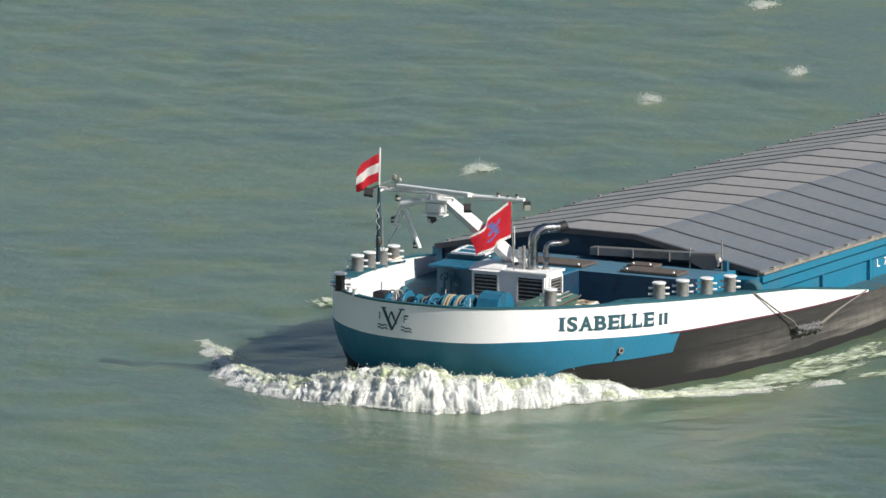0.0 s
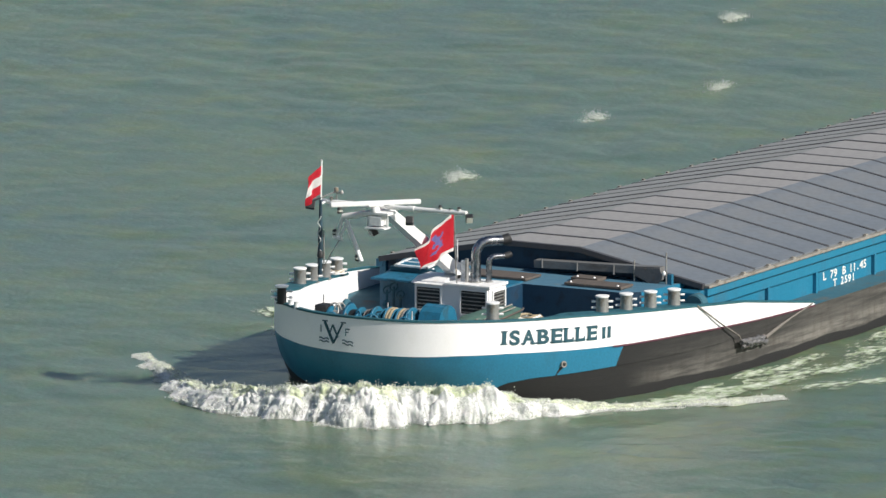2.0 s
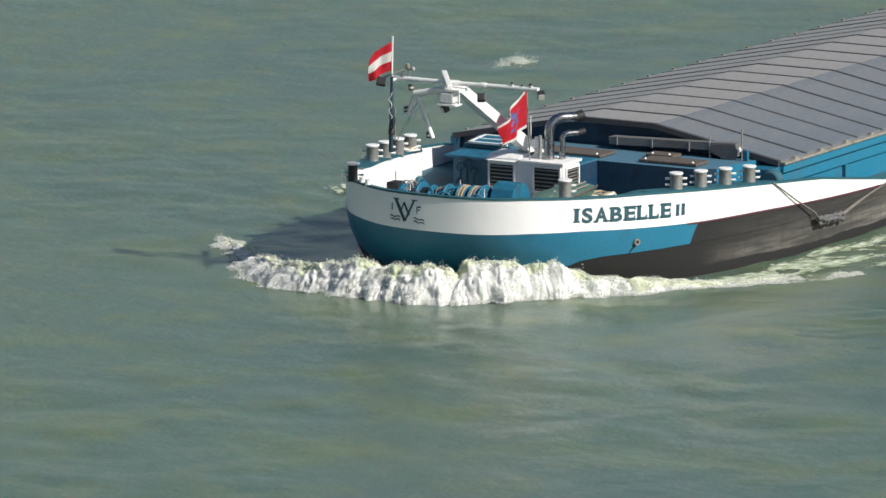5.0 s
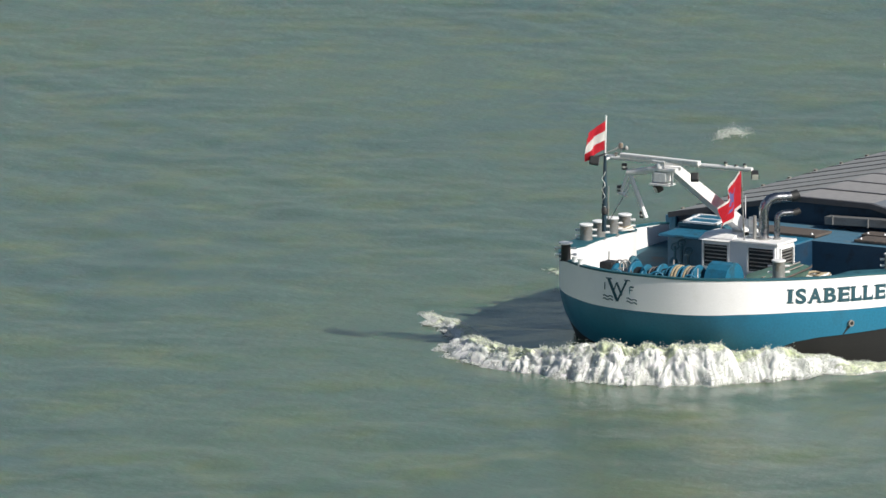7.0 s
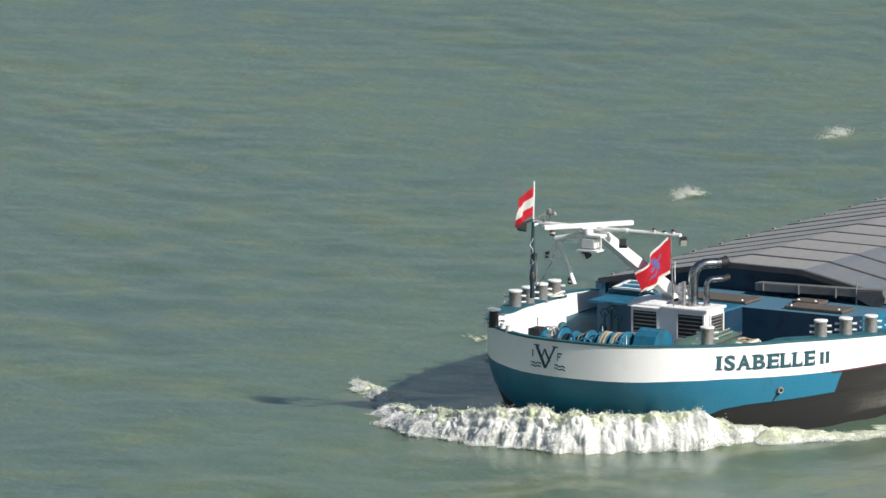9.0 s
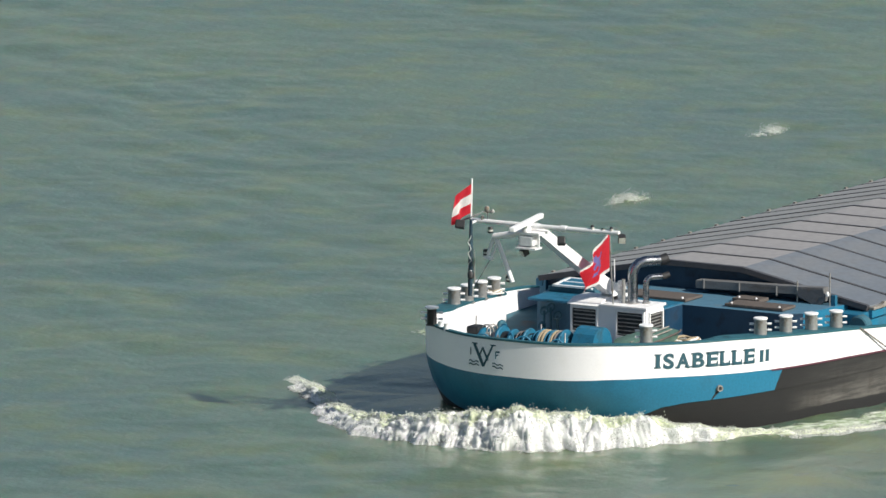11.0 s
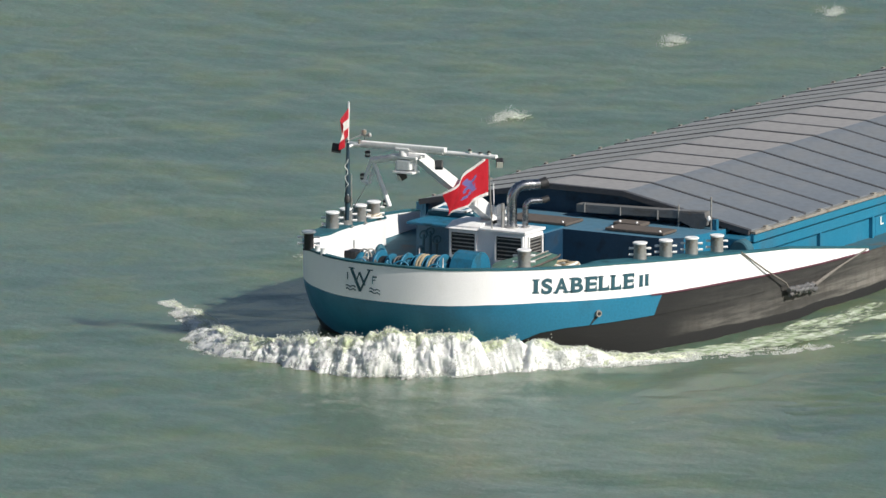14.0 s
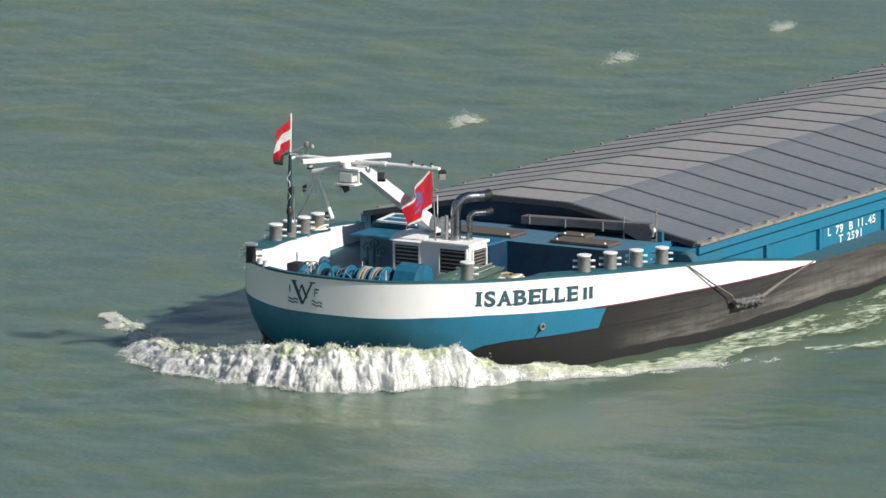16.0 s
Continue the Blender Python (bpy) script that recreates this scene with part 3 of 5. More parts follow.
def build_bollards():
    bm = B()
    lathe(bm, [(0.20, 0), (0.20, 0.02), (0.165, 0.03), (0.16, 0.42), (0.165, 0.43)], 20)
    bol = part("bollard", bm, STEEL, ship, "worn steel mooring bollard with white cap")
    bm = B()
    lathe(bm, [(0.17, 0.43), (0.183, 0.44), (0.183, 0.47), (0.17, 0.48)], 20)
    part("cap", bm, WHITE_GEAR, bol, "white painted cap")
    for z in (0.16, 0.32):
        bm = B()
        tube(bm, [(-0.12, 0.22, z), (0.12, -0.22, z)], 0.022, 8)
        tube(bm, [(-0.135, 0.245, z), (-0.09, 0.16, z)], 0.032, 8)
        tube(bm, [(0.09, -0.16, z), (0.135, -0.245, z)], 0.032, 8)
        part("pin", bm, WHITE_GEAR, bol, "white painted cross pin")
    first = True
    for sd in (-1, 1):
        for x in (5.08, 6.06, 7.05, 8.03):
            y = np.interp(x, (5, 8), (4.49, 5.06)) * sd
            m = pose(x + 0.04, y, lerp_table(x, ZR) - 0.03)
            if first:
                bol.matrix_basis = m
                first = False
            else:
                copy_thing(bol, m)
    copy_thing(bol, pose(1.95, -3.0, 2.27))
    dark = copy_thing(bol, pose(1.35, 2.9, 2.31))
    dark.data = bol.data.copy()
    dark.data.materials[0] = BLACK_GEAR
    dark.data.transform(Matrix.Diagonal((0.75, 0.75, 1, 1)))
    tagged(dark, label="black painted mooring bollard at the bow")


build_bollards()


def build_engine_box():
    eb = part("engine_house", box(B(), 5.2, 6.1, -1.13, 1.1, DECK_Z, 2.46, 0.02), WHITE_PAINT, ship, "white engine house with dark louvres")
    bm = B()
    box(bm, 5.12, 6.15, -1.18, 0.18, 2.46, 2.53, 0.015)
    part("roof_plate", bm, WHITE_GEAR, eb)
    bm = B()
    v = [bm.verts.new(q) for q in ((5.1, 0.22, 2.46), (5.1, 1.15, 2.46), (6.15, 1.15, 2.46), (6.15, 0.22, 2.46), (5.45, 0.22, 2.60), (5.45, 1.15, 2.60), (6.15, 1.15, 2.60), (6.15, 0.22, 2.60))]
    for f in ((0, 1, 5, 4), (4, 5, 6, 7), (0, 4, 7, 3), (1, 2, 6, 5), (2, 3, 7, 6), (3, 2, 1, 0)):
        bm.faces.new([v[i] for i in f])
    part("roof_hood", bm, WHITE_GEAR, eb)
    def louvre(y0, y1, z0, z1, side=False):
        bm = B()
        def bx(a0, a1, d0, d1, q0, q1):
            if side:
                box(bm, a0, a1, -1.13 - d1, -1.13 - d0, q0, q1)
            else:
                box(bm, 5.2 - d1, 5.2 - d0, a0, a1, q0, q1)
        bx(y0, y1, 0.0, 0.012, z0, z1)
        fr = part("louvre_recess", bm, BLACK_GEAR, eb, "dark louvre opening")
        bm = B()
        for a0, a1, q0, q1 in ((y0 - 0.05, y0, z0 - 0.05, z1 + 0.05), (y1, y1 + 0.05, z0 - 0.05, z1 + 0.05), (y0, y1, z0 - 0.05, z0), (y0, y1, z1, z1 + 0.05)):
            bx(a0, a1, 0.0, 0.05, q0, q1)
        part("louvre_frame", bm, WHITE_GEAR, fr)
        for k in range(6):
            z = z0 + (k + 0.3) * (z1 - z0) / 6
            bm = B()
            bx(y0 + 0.004, y1 - 0.004, 0.012, 0.045, z, z + 0.022)
            part("slat", bm, STEEL, fr)
    louvre(0.32, 1.02, 1.78, 2.36)
    louvre(-1.04, -0.3, 1.75, 2.36)
    louvre(5.36, 5.98, 1.85, 2.34, True)
    # exhausts: up, then swept aft
    for x, y, r, top, run, nm in ((5.62, -0.5, 0.132, 3.6, 0.42, "large"), (5.78, -0.80, 0.078, 3.2, 0.28, "small")):
        bend = 0.36 if nm == "large" else 0.18
        dirn = Vector((0.75, -0.66, 0)).normalized()
        c = Vector((x, y, top - bend)) + dirn * bend
        pts = [Vector((x, y, 2.5)), Vector((x, y, top - bend - 0.3))] + arc(c, bend, 180, 90, dirn, (0, 0, 1)) + [c + Vector((0, 0, bend)) + dirn * run]
        bm = B()
        tube(bm, pts, r, 18)
        pipe = part("exhaust_pipe", bm, CHROME, eb, "polished steel exhaust pipe swept aft", smooth=True)
        bm = B()
        e = pts[-1]
        tube(bm, [e - dirn * run * 0.12, e + dirn * 0.05 + Vector((0, 0, 0.01)), e + dirn * 0.16 + Vector((0, 0, 0.05))], r * 1.12, 18, True, [r * 1.03, r * 1.1, r * 1.06])
        part("outlet", bm, BLACK_GEAR, pipe, "sooty outlet")
        bm = B()
        tube(bm, [(x, y, 2.46), (x, y, 2.56)], r * 1.4, 18)
        part("flange", bm, STEEL, pipe)
    bm = B()
    tube(bm, [(5.5, -0.3, 2.5), (5.5, -0.3, 3.15)], 0.05, 10)
    part("vent_pipe", bm, STEEL, eb)
    bm = B()
    for z in (2.62, 2.8, 2.98):
        tube(bm, [(5.75, -0.02, z), (5.75, -0.3, z)], 0.045, 10)
    box(bm, 5.72, 5.84, -0.1, 0.0, 2.46, 3.05)
    part("air_horn", bm, WHITE_GEAR, eb, "white air horns")
    bm = B()
    tube(bm, [(6.0, 0.25, 2.5), (5.98, 0.25, 3.55)], 0.014, 8)
    part("aerial", bm, WHITE_GEAR, eb, "thin white whip aerial")


build_engine_box()


MAST_FOOT, MAST_HEAD = (6.35, 0.42, 2.58), (1.75, 0.12, 4.98)


def build_mast():
    mast = part("mast", beam(B(), MAST_FOOT, MAST_HEAD, 0.26, 0.34, 0.22, 0.25), WHITE_GEAR, ship, "white folding mast leaning forward")
    bm = B()
    for y in (0.24, 0.58):
        v = [bm.verts.new((x, y + d, z)) for d in (-0.02, 0.02) for x, z in ((5.75, 2.2), (6.75, 2.2), (6.5, 2.85), (5.95, 2.95))]
        for f in ((3, 2, 1, 0), (4, 5, 6, 7), (0, 1, 5, 4), (1, 2, 6, 5), (2, 3, 7, 6), (3, 0, 4, 7)):
            bm.faces.new([v[i] for i in f])
    tube(bm, [(6.2, 0.2, 2.68), (6.2, 0.62, 2.68)], 0.07, 12)
    part("hinge", bm, WHITE_GEAR, mast, "white mast hinge plates")
    bm = B()
    tube(bm, [(1.6, 1.84, 5.05), (1.6, 0.3, 5.05)], 0.06, 12)
    tube(bm, [(1.6, 0.32, 5.04), (1.6, -2.42, 5.06)], 0.062, 12)
    tube(bm, [(1.6, -0.75, 5.05), (1.6, -0.9, 5.05)], 0.08, 12)
    part("yard", bm, WHITE_GEAR, mast, "white signal yard")
    bm = B()
    box(bm, 1.25, 1.75, -0.3, 0.45, 4.86, 4.93, 0.01)
    for y in (-0.2, 0.35):
        beam(bm, (1.4, y, 4.9), (1.4, y, 4.5), 0.05, 0.04)
    box(bm, 1.2, 1.55, -0.22, 0.36, 4.5, 4.54)
    part("platform", bm, WHITE_GEAR, mast)
    bm = B()
    box(bm, 1.25, 1.6, -0.12, 0.28, 4.58, 4.84, 0.04)
    part("radar_housing", bm, WHITE_GEAR, mast, "white radar housing")
    bm = B()
    lathe(bm, [(0.12, 0), (0.12, 0.1), (0.07, 0.18)], 16, pose(1.35, 0.12, 4.93))
    part("radar_pedestal", bm, WHITE_GEAR, mast)
    bm = B()
    box(bm, -1.2, 1.2, -0.075, 0.075, -0.06, 0.06, 0.03)
    box(bm, -0.2, 0.2, -0.1, 0.1, -0.09, -0.03, 0.02)
    radar = part("radar_scanner", bm, WHITE_GEAR, mast, "white turning radar scanner bar")
    # side bracket with signal lamps
    bm = B()
    tube(bm, [(1.4, 0.2, 4.9), (1.4, 1.1, 4.72)], 0.085, 12)
    tube(bm, [(1.4, 1.06, 4.76), (1.4, 0.56, 3.6)], 0.06, 12)
    tube(bm, [(1.4, 1.1, 4.72), (1.4, 1.3, 4.2)], 0.045, 10)
    tube(bm, [(1.4, 0.95, 4.7), (1.4, 1.2, 4.12)], 0.035, 10)
    beam(bm, (1.4, 1.14, 4.14), (1.4, 1.36, 4.2), 0.12, 0.06)
    part("lamp_bracket", bm, WHITE_GEAR, mast, "white lamp bracket")
    def lamp(x, y, z, mat, r=0.07, h=0.16, lab="signal lamp"):
        bm = B()
        lathe(bm, [(r * 0.8, 0), (r, 0.02), (r, h - 0.03), (r * 0.7, h)], 12, pose(x, y, z))
        ob = part("signal_lamp", bm, mat, mast, lab)
        bm = B()
        lathe(bm, [(r * 1.02, h * 0.3), (r * 1.02, h * 0.6)], 12, pose(x, y, z))
        part("lens", bm, LAMP_GLASS, ob)
    for q in ((1.4, 1.2, 4.8), (1.4, 0.68, 3.6), (1.4, 1.34, 4.22)):
        lamp(*q, BLACK_GEAR, lab="small black signal lamp")
    def flood(x, y, z, rz, s=0.22):
        bm = B()
        m = Matrix.Translation((x, y, z)) @ pose(0, 0, 0, 0, 25, rz)
        box(bm, -s / 2, s / 2, -s / 2, s / 2, -s / 2, s / 2, s * 0.16, m)
        ob = part("floodlight", bm, BLACK_GEAR, mast, "black floodlight")
        bm = B()
        box(bm, s / 2, s / 2 + 0.012, -s * 0.42, s * 0.42, -s * 0.42, s * 0.42, 0, m)
        part("glass", bm, LAMP_GLASS, ob)
    flood(1.55, -0.78, 4.74, 30, 0.21)
    flood(1.4, 0.2, 4.4, 150, 0.18)
    flood(1.6, -2.5, 4.93, 215, 0.19)
    for y, h in ((-1.65, 0.14), (-1.95, 0.09), (-2.2, 0.14)):
        lamp(1.6, y, 5.07, BLACK_GEAR, 0.045, h)
    lamp(1.6, 1.55, 5.07, STEEL, 0.05, 0.12)
    bm = B()
    tube(bm, [(1.6, 1.4, 5.02), (1.6, 1.4, 5.3)], 0.015, 6)
    tube(bm, [(1.6, 1.25, 5.3), (1.6, 1.55, 5.3)], 0.015, 6)
    lathe(bm, [(0.05, 0), (0.06, 0.05), (0.02, 0.1)], 10, pose(1.6, 1.26, 5.28))
    part("wind_vane", bm, STEEL, mast, "small wind gauge")
    # stays
    bm = B()
    tube(bm, [(1.4, 1.2, 4.15), (1.22, 1.55, 3.45)], 0.012, 6)
    part("stay", bm, STEEL, mast)
    return radar


radar = build_mast()


def flag_mesh(w, h, emblem, droop, lift, seed):
    """Cloth in a frozen ripple, hoist at x = 0, fly along +x."""
    bm = B()
    nu, nv = 30, 24
    grid = []
    for i in range(nu + 1):
        u = i / nu
        col = []
        for j in range(nv + 1):
            v = j / nv
            z = -h * v - droop * u ** 1.2 * (1 - v) - lift * u ** 1.3 * v
            ripple = (0.05 if emblem else 0.10) * w * u ** 0.7 * math.sin(7.2 * u + 1.6 * v + seed) + 0.05 * w * u * math.sin(13 * u - 4 * v + 2 * seed)
            col.append(bm.verts.new((w * u * (0.94 + 0.05 * math.sin(3 * v + seed)), ripple, z)))
        grid.append(col)
    for i in range(nu):
        for j in range(nv):
            f = bm.faces.new((grid[i][j], grid[i + 1][j], grid[i + 1][j + 1], grid[i][j + 1]))
            u, v = (i + 0.5) / nu, (j + 0.5) / nv
            if emblem:
                f.material_index = 1 if (v > 0.9 or v < 0.07 and u > 0.05) else 0
                if (abs((u - 0.45) * 0.9 + (v - 0.45) * 0.4) < 0.06 and abs(v - 0.45) < 0.24 or abs(v - 0.42 - (u - 0.45) * 0.5) < 0.05 and abs(u - 0.45) < 0.2 or abs(v - 0.6 - (u - 0.45) * 0.4) < 0.035 and abs(u - 0.5) < 0.2):
                    f.material_index = 2
            else:
                f.material_index = 1 if 1 / 3 <= v < 2 / 3 else 0
    bmesh.ops.solidify(bm, geom=bm.faces[:], thickness=0.006)
    return bm


def build_flags():
    bm = B()
    tube(bm, [(1.14, 1.65, 3.2), (1.17, 1.65, 3.9), (1.2, 1.65, 5.15)], 0.06, 12, True, [0.055, 0.065, 0.036])
    staff = part("jackstaff", bm, STAFF, ship, "dark teal jackstaff clamped to the signal yard", smooth=True)
    bm = B()
    tube(bm, [(1.2, 1.65, 5.1), (1.25, 1.65, 6.18)], 0.022, 10)
    tube(bm, [(1.2, 1.65, 5.04), (1.6, 1.75, 5.04)], 0.035, 10)
    part("pole_top", bm, WHITE_GEAR, staff, "white pole top")
    flag = part("flag", flag_mesh(0.72, 0.74, False, 0.40, 0.26, 0.7), (RED_CLOTH, WHITE_CLOTH), staff, "red, white and red striped flag", smooth=True)
    bm = B()
    box(bm, -0.12, 0.12, -0.12, 0.12, -0.1, 0.1, 0.02, Matrix.Translation((0.78, 1.72, 5.07)) @ pose(0, 0, 0, 10, 20, 30))
    part("floodlight", bm, BLACK_GEAR, staff, "black floodlight")
    bm = B()
    beam(bm, (1.2, 1.65, 5.2), (0.80, 1.72, 5.15), 0.04, 0.04)
    part("lamp_arm", bm, BLACK_GEAR, staff)
    bm = B()
    tube(bm, [(1.2, 1.65, 5.2), (1.48, 1.35, 5.36)], 0.016, 8)
    lathe(bm, [(0.03, 0), (0.065, 0.04), (0.065, 0.12), (0.03, 0.15)], 12, pose(1.48, 1.35, 5.32))
    part("anchor_light", bm, STEEL, staff, "small anchor light")
    bm = B()
    lathe(bm, [(0.04, 0), (0.08, 0.03), (0.08, 0.16), (0.03, 0.2)], 12, pose(1.0, 1.55, 3.66))
    tube(bm, [(1.0, 1.55, 3.7), (1.16, 1.65, 3.7)], 0.02, 6)
    part("riding_light", bm, BLACK_GEAR, staff, "small black riding light")
    bm = B()
    tube(bm, [(1.24, 1.58, 3.5), (1.24, 1.58, 4.35)], 0.02, 8)
    part("halyard_cleat", bm, STEEL, staff)
    bm = B()
    tube(bm, [(1.12 + 0.0004 * i, 1.65 + 0.055 * math.sin(1.9 * i), 3.3 + 0.09 * i) for i in range(17)], 0.012, 6)
    part("halyard", bm, MARK_WHITE, staff, "pale halyard wound round the staff")
    # second flag abaft the mast
    bm = B()
    tube(bm, [(5.24, -0.14, 2.5), (4.95, -0.2, 4.49)], 0.02, 10)
    stick = part("flagstick", bm, STEEL, ship, "thin flagstick by the mast")
    red = part("flag", flag_mesh(1.62, 1.0, True, 0.76, 0.38, 2.1), (RED_CLOTH, WHITE_CLOTH, BLUE_CLOTH), stick, "red flag with white borders and a blue emblem", smooth=True)
    return flag, red


jack, red_flag = build_flags()


def build_windlass():
    wl = part("windlass", box(B(), 2.35, 3.35, -0.9, 2.35, DECK_Z, 1.4, 0.03), TEAL_GEAR, ship, "teal anchor windlass with drums and rope")
    def disc(y, r, t, mat, nm, x=2.85, z=1.78, lab=""):
        bm = B()
        lathe(bm, [(r * 0.96, 0), (r, t * 0.2), (r, t * 0.8), (r * 0.96, t)], 22, pose(x, y, z, 90, 0, 0))
        return part(nm, bm, mat, wl, lab)
    bm = B()
    tube(bm, [(2.85, 2.35, 1.78), (2.85, -0.5, 1.78)], 0.07, 12)
    part("shaft", bm, STEEL, wl)
    for y, r, t in ((2.3, 0.3, 0.1), (1.75, 0.4, 0.08), (1.42, 0.34, 0.08), (0.95, 0.4, 0.06), (0.55, 0.42, 0.06), (0.2, 0.42, 0.06), (-0.1, 0.45, 0.07)):
        disc(y, r, t, TEAL_GEAR, "flange")
    disc(2.2, 0.2, 0.4, STEEL, "warping_drum")
    part("winch_motor", box(B(), 2.62, 3.05, 2.3, 2.66, 1.4, 2.12, 0.06), BLACK_GEAR, wl, "dark winch motor")
    disc(1.68, 0.26, 0.22, BLACK_GEAR, "chain_wheel")
    disc(0.89, 0.28, 0.3, BLACK_GEAR, "drum")
    for y in (0.49, 0.40, 0.14, 0.05):
        bm = B()
        tube(bm, arc((2.85, y - 0.03, 1.78), 0.37, 0, 360, (1, 0, 0), (0, 0, 1), 24), 0.045, 8, False)
        part("rope_coil", bm, ROPE if y > 0.1 else ROPE_GREY, wl, "hemp rope wound on the drum")
    bm = B()
    pts = [(2.75, 1.4), (3.75, 1.4), (3.78, 1.9), (3.68, 2.12), (3.5, 2.25), (3.3, 2.3), (3.1, 2.26), (2.92, 2.14), (2.8, 1.92)]
    f = bm.faces.new([bm.verts.new((x, -0.95, z)) for x, z in pts])
    r = bmesh.ops.extrude_face_region(bm, geom=[f])
    bmesh.ops.translate(bm, vec=(0, 0.62, 0), verts=[g for g in r["geom"] if isinstance(g, bmesh.types.BMVert)])
    bmesh.ops.recalc_face_normals(bm, faces=bm.faces)
    part("gear_case", bm, TEAL_GEAR, wl, "teal gear case")
    bm = B()
    tube(bm, arc((2.5, 1.25, 1.85), 0.22, 0, 360, (0.7, 0.7, 0), (0, 0, 1), 20), 0.022, 8, False)
    tube(bm, [(2.5, 1.25, 1.63), (2.5, 1.25, 2.07)], 0.015, 6)
    part("brake_wheel", bm, TEAL_GEAR, wl)
    bm = B()
    tube(bm, arc((2.9, 2.2, 1.98), 0.17, -10, 190, (0.3, -0.95, 0), (0, 0, 1), 14), 0.02, 8)
    tube(bm, arc((3.0, 2.1, 1.98), 0.17, -10, 190, (0.8, -0.5, 0), (0, 0, 1), 14), 0.02, 8)
    part("guard_hoop", bm, STEEL, wl)
    for x, y, h in ((2.5, -0.3, 2.2), (3.1, 0.75, 2.25), (2.6, 1.95, 2.15)):
        bm = B()
        tube(bm, [(x, y, 1.4), (x + 0.05, y, h)], 0.02, 6)
        part("brake_lever", bm, STEEL, wl)
    # valves before the casing
    rack = part("valve_rack", box(B(), 6.85, 7.08, 2.35, 3.05, DECK_Z, 1.32, 0.02), DECK, ship, "dark valve rack before the casing")
    for y, z in ((2.5, 1.75), (2.7, 1.95), (2.9, 1.85)):
        bm = B()
        tube(bm, [(6.95, y, 1.3), (6.95, y, z)], 0.035, 8)
        tube(bm, arc((6.95, y, z), 0.11, 0, 360, (0, 1, 0), (0.5, 0, 0.85), 12), 0.02, 6, False)
        part("valve", bm, DECK, rack)
    for y, z, rad in ((1.9, 1.55, 0.06), (3.3, 1.6, 0.08), (2.1, 1.7, 0.05)):
        bm = B()
        tube(bm, [(5.6, y, DECK_Z), (5.6, y, z)] + arc((5.6 - 0.12, y, z), 0.12, 0, 180, (1, 0, 0), (0, 0, 1), 8), rad, 10)
        part("air_pipe", bm, DECK, ship, "goose-necked dark air pipe", smooth=True)
    # hand wheel on the far bulwark's inside
    bm = B()
    tube(bm, arc((3.2, 2.7, 1.98), 0.3, 0, 360, (0.85, 0.5, 0), (0, 0, 1), 26), 0.018, 7, False)
    for a in (0, 60, 120):
        d = Vector((0.85, 0.5, 0)) * 0.3 * math.cos(radians(a)) + Vector((0, 0, 0.3)) * math.sin(radians(a))
        tube(bm, [Vector((3.2, 2.7, 1.98)) - d, Vector((3.2, 2.7, 1.98)) + d], 0.012, 6)
    hw = part("hand_wheel", bm, STEEL, ship, "thin steel hand wheel")
    bm = B()
    tube(bm, [(3.2, 2.7, DECK_Z), (3.2, 2.7, 1.98)], 0.03, 8)
    part("spindle", bm, STEEL, hw)
    # fairlead roller and small posts by the stem
    for x, y in ((1.12, 2.5), (0.9, 2.2)):
        bm = B()
        lathe(bm, [(0.09, 0), (0.075, 0.03), (0.07, 0.16), (0.085, 0.2)], 14, pose(x, y, 2.28))
        part("fairlead", bm, WHITE_GEAR, ship, "small white fairlead roller")
    # broad plates and levers between the drums
    for y, h in ((1.1, 1.95), (0.72, 2.05), (1.95, 1.9), (-0.2, 2.0)):
        bm = B()
        box(bm, 2.5, 3.2, y, y + 0.05, 1.38, h, 0.015)
        part("bearing_plate", bm, TEAL_GEAR, wl)
    for x, y, z, r in ((2.3, 0.78, 1.86, 0.2), (2.28, 1.98, 1.84, 0.19), (2.3, -0.2, 1.9, 0.16)):
        bm = B()
        tube(bm, arc((x, y, z), r, 0, 360, (0.45, -0.9, 0), (0, 0, 1), 20), 0.024, 8, False)
        tube(bm, [(x - 0.45 * r, y + 0.9 * r, z), (x + 0.45 * r, y - 0.9 * r, z)], 0.014, 6)
        tube(bm, [(x, y, z), (2.85, y + 0.1, 1.72)], 0.026, 8)
        part("brake_wheel", bm, TEAL_GEAR, wl)
    for y, r in ((1.2, 0.3), (1.08, 0.33), (0.68, 0.36), (0.32, 0.39), (-0.02, 0.4)):
        disc(y, r, 0.035, DARK_STEEL if r < 0.35 else TEAL_GEAR, "brake_band")
    for k in range(9):
        bm = B()
        c = Vector((2.42 + 0.03 * (k % 2), 1.6, 1.96 - 0.055 * k))
        tube(bm, arc(c, 0.045, 0, 360, (0, 1, 0) if k % 2 else (1, 0, 0), (0, 0, 1), 8), 0.014, 5, False)
        part("chain_link", bm, DARK_STEEL, wl)
    for x, y, z in ((3.7, 0.6, 2.0), (3.75, 1.5, 1.9), (3.6, 2.2, 2.05)):
        bm = B()
        tube(bm, [(x, y, DECK_Z), (x, y, z - 0.1)] + arc((x, y - 0.1, z - 0.1), 0.1, 0, 180, (0, 1, 0), (0, 0, 1), 8) + [(x, y - 0.2, z - 0.25)], 0.035, 8)
        part("vent_pipe", bm, TEAL_GEAR, ship, "small goose-necked teal vent pipe")
    for y in (1.15, 1.6):
        bm = B()
        box(bm, 3.15, 3.5, y, y + 0.3, 1.4, 1.75, 0.03)
        part("motor", bm, DARK_STEEL, wl, "dark winch motor")


build_windlass()


